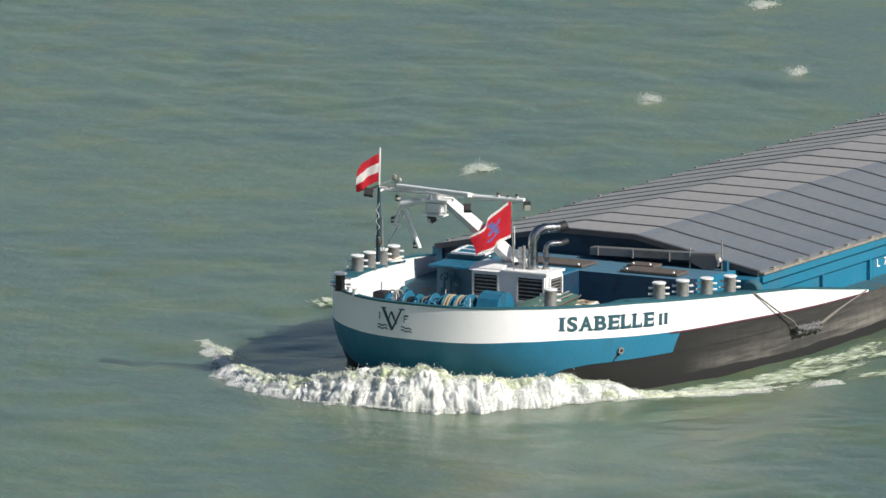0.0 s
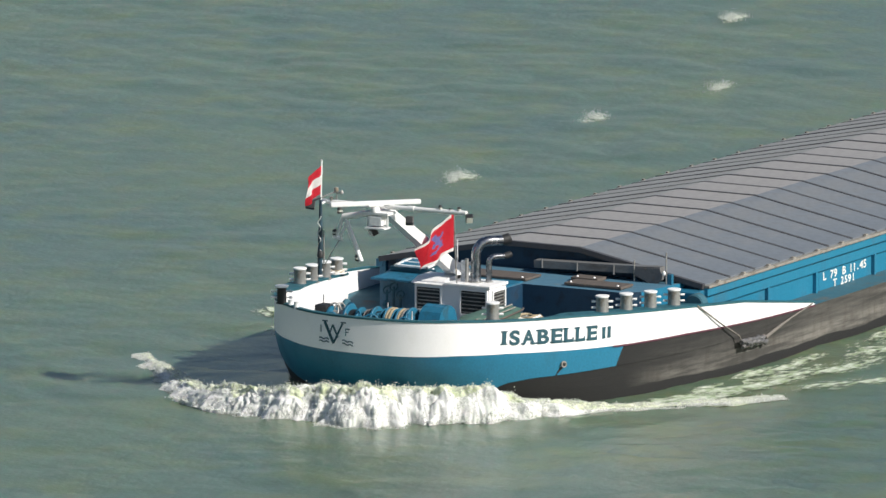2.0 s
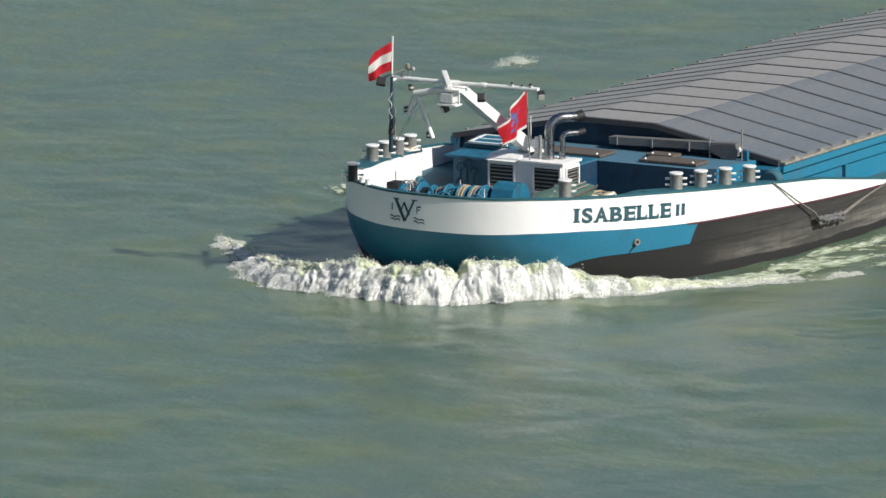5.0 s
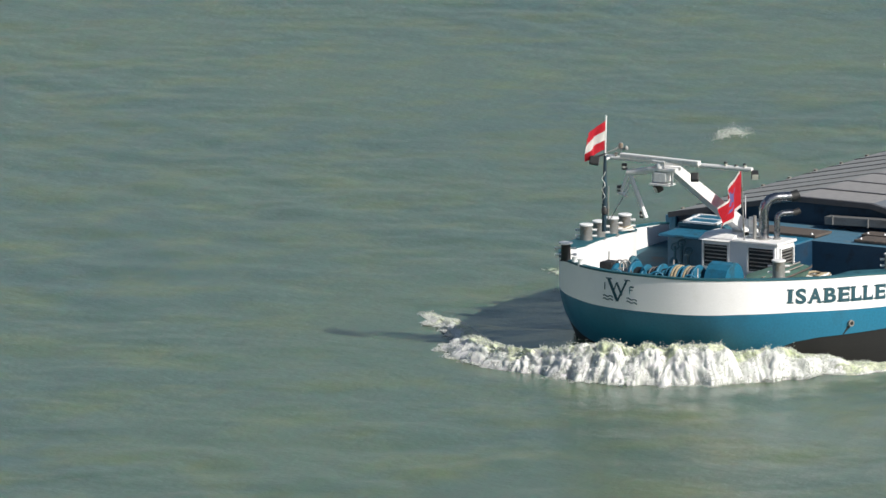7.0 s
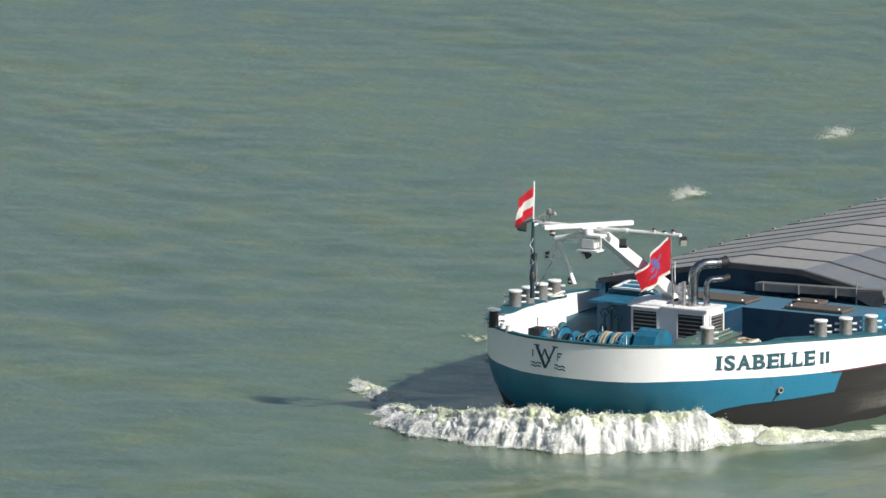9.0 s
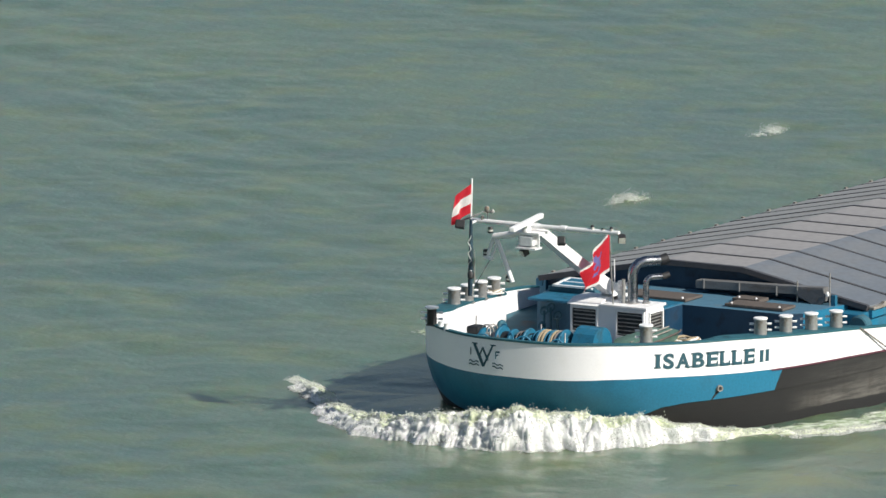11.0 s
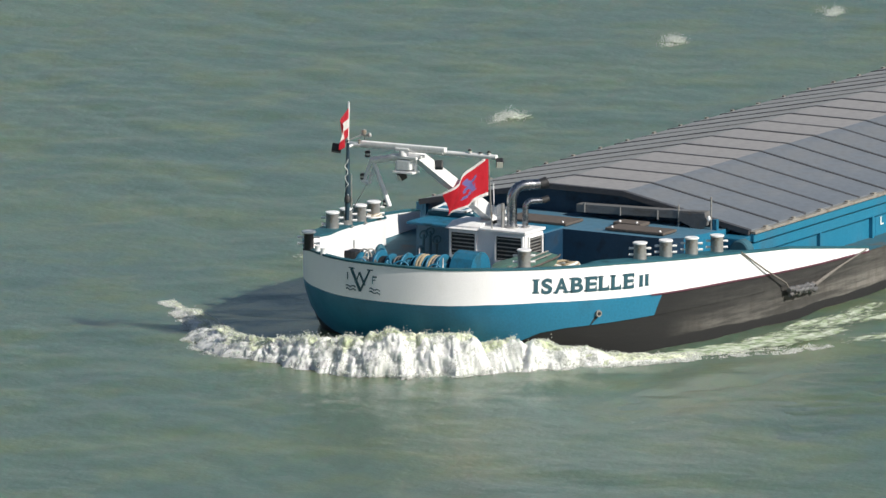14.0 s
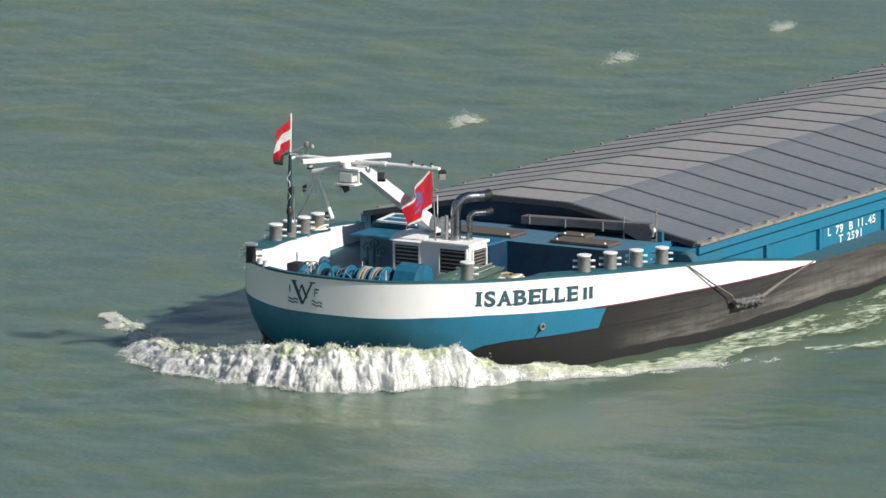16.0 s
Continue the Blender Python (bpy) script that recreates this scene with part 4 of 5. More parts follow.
def build_anchor_gear():
    bm = B()   # small hawse pipe in the bow's shoulder
    p = plan(3.35, 1.0, -1)
    q = plan(3.35, 1.0, -1, -1.0)
    nrm = (q - p).normalized()
    tube(bm, [p - nrm * 0.05, p + nrm * 0.07], 0.085, 14)
    hp = part("drain_pipe", bm, STEEL, ship, "rusty white drain pipe")
    bm = B()
    tube(bm, [p + nrm * 0.071, p + nrm * 0.075], 0.05, 12)
    part("bore", bm, BLACK_GEAR, hp)
    bm = B()
    for k in range(4):
        w = 0.035 - 0.006 * k
        c0, c1 = plan(3.3 - 0.06 * k, 0.93 - 0.055 * k, -1, -0.006), plan(3.3 - 0.06 * (k + 1), 0.93 - 0.055 * (k + 1), -1, -0.006)
        beam(bm, c0, c1, 0.006, w * 2)
    part("drip_stain", bm, BLACK_GEAR, hp, "black drip stain")
    # fender plank hung on two ropes
    bm = B()
    for y, z, x0, x1, r in ((-5.84, 0.66, 10.42, 11.72, 0.085), (-5.83, 0.53, 10.5, 11.9, 0.075), (-5.90, 0.60, 10.62, 11.55, 0.07)):
        pts = [(x0 + (x1 - x0) * i / 12, y + 0.015 * math.sin(2.1 * i), z - 0.05 * (i / 12) + 0.02 * math.sin(1.7 * i + z * 9)) for i in range(13)]
        tube(bm, pts, r, 9, True, [r * (0.8 + 0.25 * math.sin(2.6 * i + y * 50)) for i in range(13)])
    fd = part("fender", bm, DARK_STEEL, ship, "weathered fender hung on ropes")
    bm = B()
    tube(bm, [(8.5, -5.52, 1.9), (9.5, -5.68, 1.3), (10.35, -5.8, 0.85), (10.5, -5.84, 0.62)], 0.022, 7)
    part("rope", bm, ROPE_GREY, fd)
    bm = B()
    tube(bm, [(14.7, -5.76, 1.05), (13.4, -5.78, 0.86), (12.5, -5.8, 0.7), (11.8, -5.84, 0.58)], 0.028, 7, True, [0.02, 0.026, 0.045, 0.05])
    part("rope", bm, ROPE_GREY, fd)


build_anchor_gear()


# lettering
def glyph(ch, size, depth=0.006, fat=0.0):
    cu = bpy.data.curves.new("glyph", "FONT")
    cu.body, cu.size, cu.extrude, cu.offset = ch, size, depth, fat
    cu.align_x = "CENTER"
    ob = new("glyph", cu)
    me = bpy.data.meshes.new_from_object(ob.evaluated_get(bpy.context.evaluated_depsgraph_get()))
    bpy.data.objects.remove(ob), bpy.data.curves.remove(cu)
    bm = B()
    bm.from_mesh(me)
    bpy.data.meshes.remove(me)
    return bm


def on_hull(s, z, off=0.012):
    """Pose on the port bow: x runs aft along the skin, y up, z outwards."""
    p, a, b = plan(s, z, -1), plan(s - 0.02 if s > 0.45 else s, 1.5, -1), plan(s + 0.02, 1.5, -1)
    along = (b - a).normalized()
    out = along.cross(Vector((0, 0, 1))).normalized()
    if out.y > 0:
        out = -out
    p = plan(s, 1.5, -1)
    p.z = z
    m = Matrix((along, Vector((0, 0, 1)), out)).transposed().to_4x4()
    return Matrix.Translation(p + out * off) @ m


def arc_station(s, d):
    """The station d metres further along the skin."""
    step = 0.01 if d > 0 else -0.01
    run = 0.0
    while run < abs(d):
        run += (plan(s + step, 1.5, -1) - plan(s, 1.5, -1)).length
        s += step
    return s


def build_lettering():
    cap = 0.36
    wide = {"I": 0.21, "S": 0.33, "A": 0.43, "B": 0.40, "E": 0.38, "L": 0.36}
    word = "ISABELLE"
    total = sum(wide[c] for c in word)
    s0, s1 = 1.80, 4.50
    length = 0.0
    s = s0
    while s < s1:
        length += (plan(s + 0.01, 1.5, -1) - plan(s, 1.5, -1)).length
        s += 0.01
    k = length / total
    def put(ch, s, z, h, w):
        m = on_hull(s, z) @ pose(0, 0, 0, 0, 0, -2.2)
        if ch == "I":
            bm = B()
            box(bm, -0.055, 0.055, 0, h, -0.004, 0.004)
        else:
            bm = glyph(ch, h / 0.7, 0.004, 0.017)
            xs = [v.co.x for v in bm.verts]
            cx, ww = (max(xs) + min(xs)) / 2, max(xs) - min(xs)
            for v in bm.verts:
                v.co.x = (v.co.x - cx) * (w * 0.88 / ww)
        hw = w * 0.44
        t = 0.035
        serif = {"I": [(-hw, hw, 0), (-hw, hw, h - t)], "A": [(-hw - 0.03, -hw + 0.1, 0), (hw - 0.14, hw + 0.03, 0)],
                 "B": [(-hw - 0.05, -hw + 0.06, 0), (-hw - 0.05, -hw + 0.06, h - t)], "E": [(-hw - 0.05, -hw + 0.06, 0), (-hw - 0.05, -hw + 0.06, h - t)],
                 "L": [(-hw - 0.05, -hw + 0.06, 0), (-hw - 0.05, -hw + 0.14, h - t)], "S": []}[ch]
        for a, b, y in serif:
            box(bm, a, b, y, y + t, -0.004, 0.0045)
        if ch in "EL":
            box(bm, hw - 0.04, hw, 0, 0.11, -0.004, 0.0045)
        if ch == "E":
            box(bm, hw - 0.04, hw, h - 0.1, h, -0.004, 0.0045)
        if ch in "ABEL":
            x = -hw + 0.05 if ch != "A" else None
            if x is not None:
                box(bm, x - 0.05, x + 0.045, 0, h, -0.004, 0.0045)
        bmesh.ops.transform(bm, matrix=m, verts=bm.verts)
        return part("letter", bm, INK, name_part, "dark teal serif letter")
    m = on_hull(arc_station(s0, length / 2), 1.52, 0.004)
    # thin painted ground of the name keeps its letters together
    bm = B()
    box(bm, -0.03, 0.03, -0.012, 0.012, -0.002, 0.001)
    bmesh.ops.transform(bm, matrix=m, verts=bm.verts)
    name_part = part("ship_name", bm, WHITE_PAINT, ship, "ship's name in dark teal serif letters")
    s = s0
    for ch in word:
        w = wide[ch] * k
        mid = arc_station(s, w / 2)
        put(ch, mid, lerp_table(mid, [(1.8, 1.675), (4.5, 1.535)]), cap, w * 0.94)
        s = arc_station(s, w)
    for d in (0.2, 0.40):
        mid = arc_station(s, d)
        put("I", mid, 1.525, 0.30, 0.15)
    # shipping line's mark: plain slanted bars over small waves
    lg = part("bow_mark", box(B(), 0, 0.001, 0, 0.001, 0, 0.001, 0, Matrix.Translation(plan(0.41, 1.8, 1))), INK, ship, "dark slanted bars and small waves as a mark")
    def front(yc, z):
        s = 0.4
        while plan(s, 1.5, 1).y < abs(yc) and s < 5:
            s += 0.002
        p = plan(s, 1.5, 1 if yc >= 0 else -1)
        return Vector((p.x - 0.012, yc, z))
    def strip(pts, w):
        bm = B()
        for a, b in zip(pts, pts[1:]):
            a, b = front(*a), front(*b)
            beam(bm, a, b, 0.006, w)
        part("bar", bm, INK, lg)
    strip([(1.12, 2.13), (0.84, 1.58)], 0.085)
    strip([(0.84, 1.58), (0.55, 2.13)], 0.05)
    strip([(0.86, 2.06), (0.70, 1.74)], 0.055)
    strip([(0.86, 2.06), (0.97, 1.80)], 0.035)
    strip([(1.2, 2.14), (1.02, 2.14)], 0.03)
    strip([(0.62, 2.14), (0.45, 2.14)], 0.03)
    strip([(1.24, 2.02), (1.24, 1.84)], 0.045)
    strip([(0.46, 1.98), (0.46, 1.8)], 0.045)
    strip([(0.46, 1.98), (0.34, 1.98)], 0.04)
    strip([(0.46, 1.9), (0.38, 1.9)], 0.03)
    for zz in (1.68, 1.6):
        strip([(1.3 - 0.035 * i, zz + 0.018 * math.sin(i * 1.15)) for i in range(10)], 0.028)
        strip([(0.56 - 0.035 * i, zz + 0.018 * math.sin(i * 1.15) - 0.004 * i) for i in range(10)], 0.028)
    # figures on the coaming
    bm = B()
    box(bm, 16.95, 20.05, -4.826, -4.819, 1.0, 1.52)
    plate = part("tonnage_plate", bm, TEAL_COAM, ship, "white measurement figures on teal paint")
    def at(text, x, z, h, step):
        for ch in text:
            if ch != " ":
                bm = glyph(ch, h / 0.66, 0.004, 0.0058)
                bmesh.ops.scale(bm, vec=(1.3, 1, 1), verts=bm.verts)
                bmesh.ops.transform(bm, matrix=Matrix.Translation((x, -4.838, z)) @ pose(0, 0, 0, 90, 0, 0), verts=bm.verts)
                part("figure", bm, MARK_WHITE, plate)
            x += step
    at("L 79", 17.25, 1.25, 0.2, 0.22)
    at("B 11.45", 18.42, 1.25, 0.2, 0.21)
    at("T 2591", 17.88, 0.99, 0.19, 0.22)
    bm = B()
    for i in range(8):
        box(bm, 21.05 + i * 0.24, 21.22 + i * 0.24, -4.835, -4.815, 1.12, 1.33)
    part("number_bars", bm, MARK_WHITE, ship, "row of plain white marks on the coaming")
    bm = B()
    for z in (0.02, 0.2, 0.38, 0.56, 0.74):
        box(bm, 19.42, 19.5, -5.745, -5.72, z - 0.1, z - 0.01)
    part("draught_marks", bm, MARK_WHITE, ship, "yellowish white draught marks")


build_lettering()


def build_dinghy():
    """Small flat-bottomed boat under a stretched cover."""
    ob = thing("dinghy", "small dark green covered dinghy lying on the foredeck", "boat")
    bm, cov = B(), B()
    rows, tops = [], []
    for i in range(15):
        u = i / 14
        w = 0.52 * (0.55 + 0.45 * math.sin(math.pi * min(1, 0.05 + u * 0.85))) * (1 - 0.55 * max(0, 0.25 - u) / 0.25)
        x, z = -1.3 + 2.6 * u, 0.07 * (1 - u) ** 2
        rows.append([bm.verts.new((x + (0.12 if zz < 0.1 else 0) * (1 if u < 0.5 else -1), y * w, zz + z)) for y, zz in ((-1, 0.46), (-0.98, 0.38), (-0.8, 0.15), (-0.5, 0.0), (0.5, 0.0), (0.8, 0.15), (0.98, 0.38), (1, 0.46))])
        tops.append([cov.verts.new((x, y * w * 1.03, 0.465 + z + 0.10 * (1 - y * y) * math.sin(math.pi * (0.08 + 0.84 * u)) + 0.012 * math.sin(9 * u + 5 * y))) for y in (-1, -0.6, -0.2, 0.2, 0.6, 1)])
    for a, b in zip(rows, rows[1:]):
        for k in range(7):
            bm.faces.new((a[k], b[k], b[k + 1], a[k + 1]))
    bm.faces.new(rows[0]), bm.faces.new(rows[-1][::-1])
    for a, b in zip(tops, tops[1:]):
        for k in range(5):
            cov.faces.new((a[k], a[k + 1], b[k + 1], b[k]))
    bmesh.ops.recalc_face_normals(bm, faces=bm.faces)
    part("shell", bm, BOAT_GREEN, ob)
    part("cover", cov, BOAT_GREEN, ob, "stretched green cover", smooth=True)
    bm = B()
    tube(bm, [(-1.3, -0.5, 0.47)] + [(-1.3 + 0.2 * i, -0.54 + 0.06 * abs(i - 7) / 7, 0.47) for i in range(1, 13)] + [(1.28, -0.42, 0.47)], 0.025, 6)
    part("gunwale", bm, BROWN_LID, ob)
    for y, x0 in ((-0.36, -0.9), (-0.12, -0.6)):
        bm = B()
        tube(bm, [(x0, y, 0.56), (x0 + 1.7, y - 0.06, 0.58)], 0.02, 8)
        box(bm, x0 - 0.35, x0, y - 0.06, y + 0.05, 0.545, 0.565)
        part("oar", bm, GALV, ob, "grey weathered oar")
    return ob


dinghy = build_dinghy()
DINGHY_AT = pose(3.95, -1.75, 1.52, 0, -2, 2)
bm = B()
for x in (3.3, 4.6):
    box(bm, x - 0.08, x + 0.08, -2.1, -1.4, DECK_Z, 1.53)
part("boat_chocks", bm, BROWN_LID, ship)


def rope_heap(k=1.0):
    ob = thing("mooring_rope", "pale mooring rope coiled in a loose heap on deck", "rope")
    for i in range(6):
        bm = B()
        r = 0.42 - 0.04 * i
        tube(bm, [k * Vector((r * math.cos(a) * 1.25 + 0.05 * math.sin(3 * a + i), r * math.sin(a), 0.025 * i + 0.04 + 0.02 * math.sin(2 * a + i))) for a in [2 * math.pi * q / 28 for q in range(29)]], 0.04 * k, 7, False)
        part("coil", bm, ROPE if i % 2 else MARK_WHITE, ob)
    return ob


rope = rope_heap()
ROPE_AT = pose(5.45, -2.15, 1.62)
part("rope_platform", box(B(), 5.0, 5.95, -2.6, -1.72, DECK_Z, 1.63, 0.02), DECK, ship)
rope_far = rope_heap(0.55)
ROPE_FAR_AT = pose(8.0, 5.02, 1.96)


# ---- bow wave ----
RIDGE = [  # across the bow from far side to near side: x, y, crest height over water, half width
    (5.2, 9.4, 0.04, 0.2), (4.2, 8.4, 0.13, 0.30), (2.9, 7.2, 0.21, 0.45), (1.3, 5.7, 0.32, 0.62), (-0.1, 4.0, 0.46, 0.7), (-0.5, 2.4, 0.64, 0.88),
    (-0.5, 0.8, 0.80, 1.04), (-0.3, -0.4, 0.86, 1.12), (0.5, -1.6, 0.80, 1.05), (1.5, -2.8, 0.76, 0.84), (2.7, -4.1, 0.40, 0.64),
    (4.4, -5.6, 0.15, 0.5), (6.2, -6.9, 0.07, 0.42), (8.0, -8.2, 0.03, 0.3)]


def ridge_at(t):
    """Smooth point of the ridge, t from 0 to len - 1."""
    i = max(0, min(len(RIDGE) - 2, int(t)))
    f = t - i
    p = [RIDGE[max(0, min(len(RIDGE) - 1, i + k))] for k in (-1, 0, 1, 2)]
    return [0.5 * (2 * p[1][c] + (p[2][c] - p[0][c]) * f + (2 * p[0][c] - 5 * p[1][c] + 4 * p[2][c] - p[3][c]) * f * f + (3 * p[1][c] - p[0][c] - 3 * p[2][c] + p[3][c]) * f ** 3) for c in range(4)]


def froth(bm, p, r, rnd, index):
    """One fleck of froth: a small crooked lump."""
    k = [r * rnd.uniform(0.55, 1.35) for _ in range(6)]
    tw = rnd.uniform(0, 6.28)
    c, d = math.cos(tw), math.sin(tw)
    v = [bm.verts.new(p + Vector(q)) for q in ((c * k[0], d * k[0], 0), (-d * k[1], c * k[1], 0), (-c * k[2], -d * k[2], 0), (d * k[3], -c * k[3], 0), (0, 0, 1.25 * k[4]), (0, 0, -k[5]))]
    for i in range(4):
        bm.faces.new((v[i], v[(i + 1) % 4], v[4])).material_index = index
        bm.faces.new((v[(i + 1) % 4], v[i], v[5])).material_index = index


def foam_chunk(parent, t0, t1, seed):
    """One rigid length of tumbling foam: a streaked body under a crowd of froth flecks and spray."""
    bm = B()
    rnd = random.Random(int(seed * 100))
    tm = (t0 + t1) / 2
    mx, my, _, _ = ridge_at(tm)
    sv = Vector((seed, 0.3 * seed, 0))
    middle = Vector((mx, my, 0))

    def skin(t, a, e):
        """The body's surface: a from -1 on the ship's side to 1 outside; e: 0 at the length's ends."""
        x, y, h, w = ridge_at(t)
        x2, y2, _, _ = ridge_at(min(t + 0.05, len(RIDGE) - 1))
        x1, y1, _, _ = ridge_at(max(t - 0.05, 0))
        d = Vector((x2 - x1, y2 - y1, 0)).normalized()
        out = Vector((d.y, -d.x, 0))
        if out.dot(Vector((x - 5, y, 0))) < 0:
            out = -out
        prof = max(0.0, 1 - abs(a) ** 1.8) ** 0.8 if a < 0 else max(0.0, 1 - a ** 1.7)
        run = 1.8 * t
        lobe = noise.noise(Vector((run * 0.9, 0.6 * a, seed * 0.01))) * 0.55 + noise.noise(Vector((run * 2.1, 1.2 * a, 3.1))) * 0.45
        bend = 0.5 * noise.noise(Vector((run * 1.7, 2.0 * a, 9.1)))
        streak = noise.noise(Vector((run * 4.0 + bend, 2.2 * a, 7.7 + seed))) * 0.6 + noise.noise(Vector((run * 11.0 + 2 * bend, 5.0 * a, 1.2 + seed))) * 0.4
        b1, b2 = Vector((run + 0.4 * bend, 2.0 * a * w, 0.5 * seed)), Vector((run + 0.5 * bend, 2.4 * a * w, 3 + seed))
        billow = 0.62 * abs(noise.noise(b1 * 1.7)) + 0.30 * abs(noise.noise(b2 * 3.9)) + 0.16 * abs(noise.noise(b2 * 8.5)) - 0.2
        top = h * prof * (0.15 + 0.85 * e) * (1 + 0.30 * lobe)
        q = Vector((x, y, 0)) + out * (0.9 * a * w + 0.1 * h * a + max(0.0, a) * (0.60 * lobe + 0.15 * streak) * (0.3 + w))
        q += out * (0.016 * streak + 0.34 * billow) * prof + Vector((0, 0, top + (0.018 * streak + 0.36 * billow) * prof * (0.3 + h)))
        return q, out, prof, h, w

    n, k = max(20, int(80 * (t1 - t0))), 40
    grid = []
    for i in range(n + 1):
        t, e = t0 + (t1 - t0) * i / n, math.sin(1.5708 * min(1.0, 4.5 * min(i, n - i) / n))
        row = []
        for j in range(k + 1):
            a = j / k * 2 - 1
            q, out, prof, h, w = skin(t, a * 0.97, e)
            q += out * 0.012 * noise.noise(q * 16 + sv) + Vector((0, 0, 0.025 * noise.noise(q * 11 + sv) * prof))
            q.z = q.z - 0.05 if abs(a) < 0.999 else -0.14
            row.append(bm.verts.new(q - middle))
        grid.append(row)
    for a, b in zip(grid, grid[1:]):
        for j in range(k):
            f = bm.faces.new((a[j], a[j + 1], b[j + 1], b[j]))
            f.smooth = True
            inner = 2 * (j + 0.5) / k - 1 < 0.22 + 0.5 * max(0.0, tm - 10.0) + 0.6 * noise.noise((a[j].co + sv) * 1.4)
            f.material_index = 1 if inner else 0
    bmesh.ops.recalc_face_normals(bm, faces=bm.faces)
    for i in range(int(6400 * (t1 - t0))):
        t = rnd.uniform(t0, t1)
        e = min(1.0, 4.5 * min(t - t0, t1 - t) / (t1 - t0))
        kind = rnd.random()
        a = rnd.gauss(-0.1, 0.33) if kind < 0.5 else rnd.gauss(0.86, 0.2) if kind < 0.75 else rnd.uniform(-0.9, 1.1)
        if abs(a) > 1.3:
            continue
        q, out, prof, h, w = skin(t, max(-1, min(1, a)), e)
        q += out * w * 0.9 * (a - max(-1, min(1, a)))
        grain = noise.noise(q * 3.6 + sv)
        if grain < rnd.uniform(-0.5, 0.4):
            continue
        mist = rnd.random() < 0.5
        high = rnd.expovariate(1 / (0.055 if mist else 0.03)) * (0.2 + h) if a < 0.5 else rnd.expovariate(1 / 0.015)
        q.z = max(q.z - 0.06, 0.0) + min(high, 0.26) * (0.2 + 1.3 * max(0.0, grain))
        q += Vector((rnd.gauss(0, 0.03), rnd.gauss(0, 0.03), 0))
        if mist:
            froth(bm, q - middle, rnd.uniform(0.006, 0.024), rnd, 2)
        else:
            froth(bm, q - middle, rnd.uniform(0.007, 0.02), rnd, 1 if a < 0.1 + 0.6 * grain and rnd.random() < 0.8 else 0)
    ob = part("foam_crest", bm, (FOAM, FOAM_THIN, SPRAY), parent, smooth=None)
    ob.location = (mx, my, WATER_Z)
    return ob, (mx, my), tm


def swell():
    """The heaped water between the stem and the foam; it falls away outside the crest."""
    bm = B()
    grid = []
    for i in range(61):
        t = 0.2 + 10.8 * i / 60
        x, y, h, w = ridge_at(t)
        row = []
        for j in range(25):
            f = 1.08 * j / 24
            q = Vector((4.2, 0.45 * y, 0)).lerp(Vector((x, y, 0)), f)
            fade = min(1.0, (t - 0.2) / 1.2, (11.0 - t) / 2)
            up = 1 - 0.62 * (f / 0.9) ** 1.3 if f < 0.9 else 0.38 * math.cos(1.5708 * min(1.0, (f - 0.9) / 0.16))
            q.z = 0.95 * h * up * fade + 0.05 * noise.noise(q * 1.3) * min(1, f) - 0.02 - 0.08 * (1 - fade) - 0.1 * max(0.0, f - 0.98) / 0.1
            row.append(bm.verts.new(q))
        grid.append(row)
    for a, b in zip(grid, grid[1:]):
        for j in range(24):
            bm.faces.new((a[j], a[j + 1], b[j + 1], b[j]))
    bmesh.ops.recalc_face_normals(bm, faces=bm.faces)
    if sum(f.normal.z for f in bm.faces) < 0:
        bmesh.ops.reverse_faces(bm, faces=bm.faces)
    ob = part("swell", bm, WATER, bow_wave, "smooth grey-green heaped water", smooth=True)
    ob.location.z = WATER_Z


bow_wave = thing("bow_wave", "white foaming bow wave rolling ahead of the ship", "wave")
swell()
CHUNKS = []
t = 0.0
while t < len(RIDGE) - 1.2:
    t1 = min(t + 1.45, len(RIDGE) - 1)
    CHUNKS.append(foam_chunk(bow_wave, t, t1, 3.7 * t + 1.3))
    t += 0.9


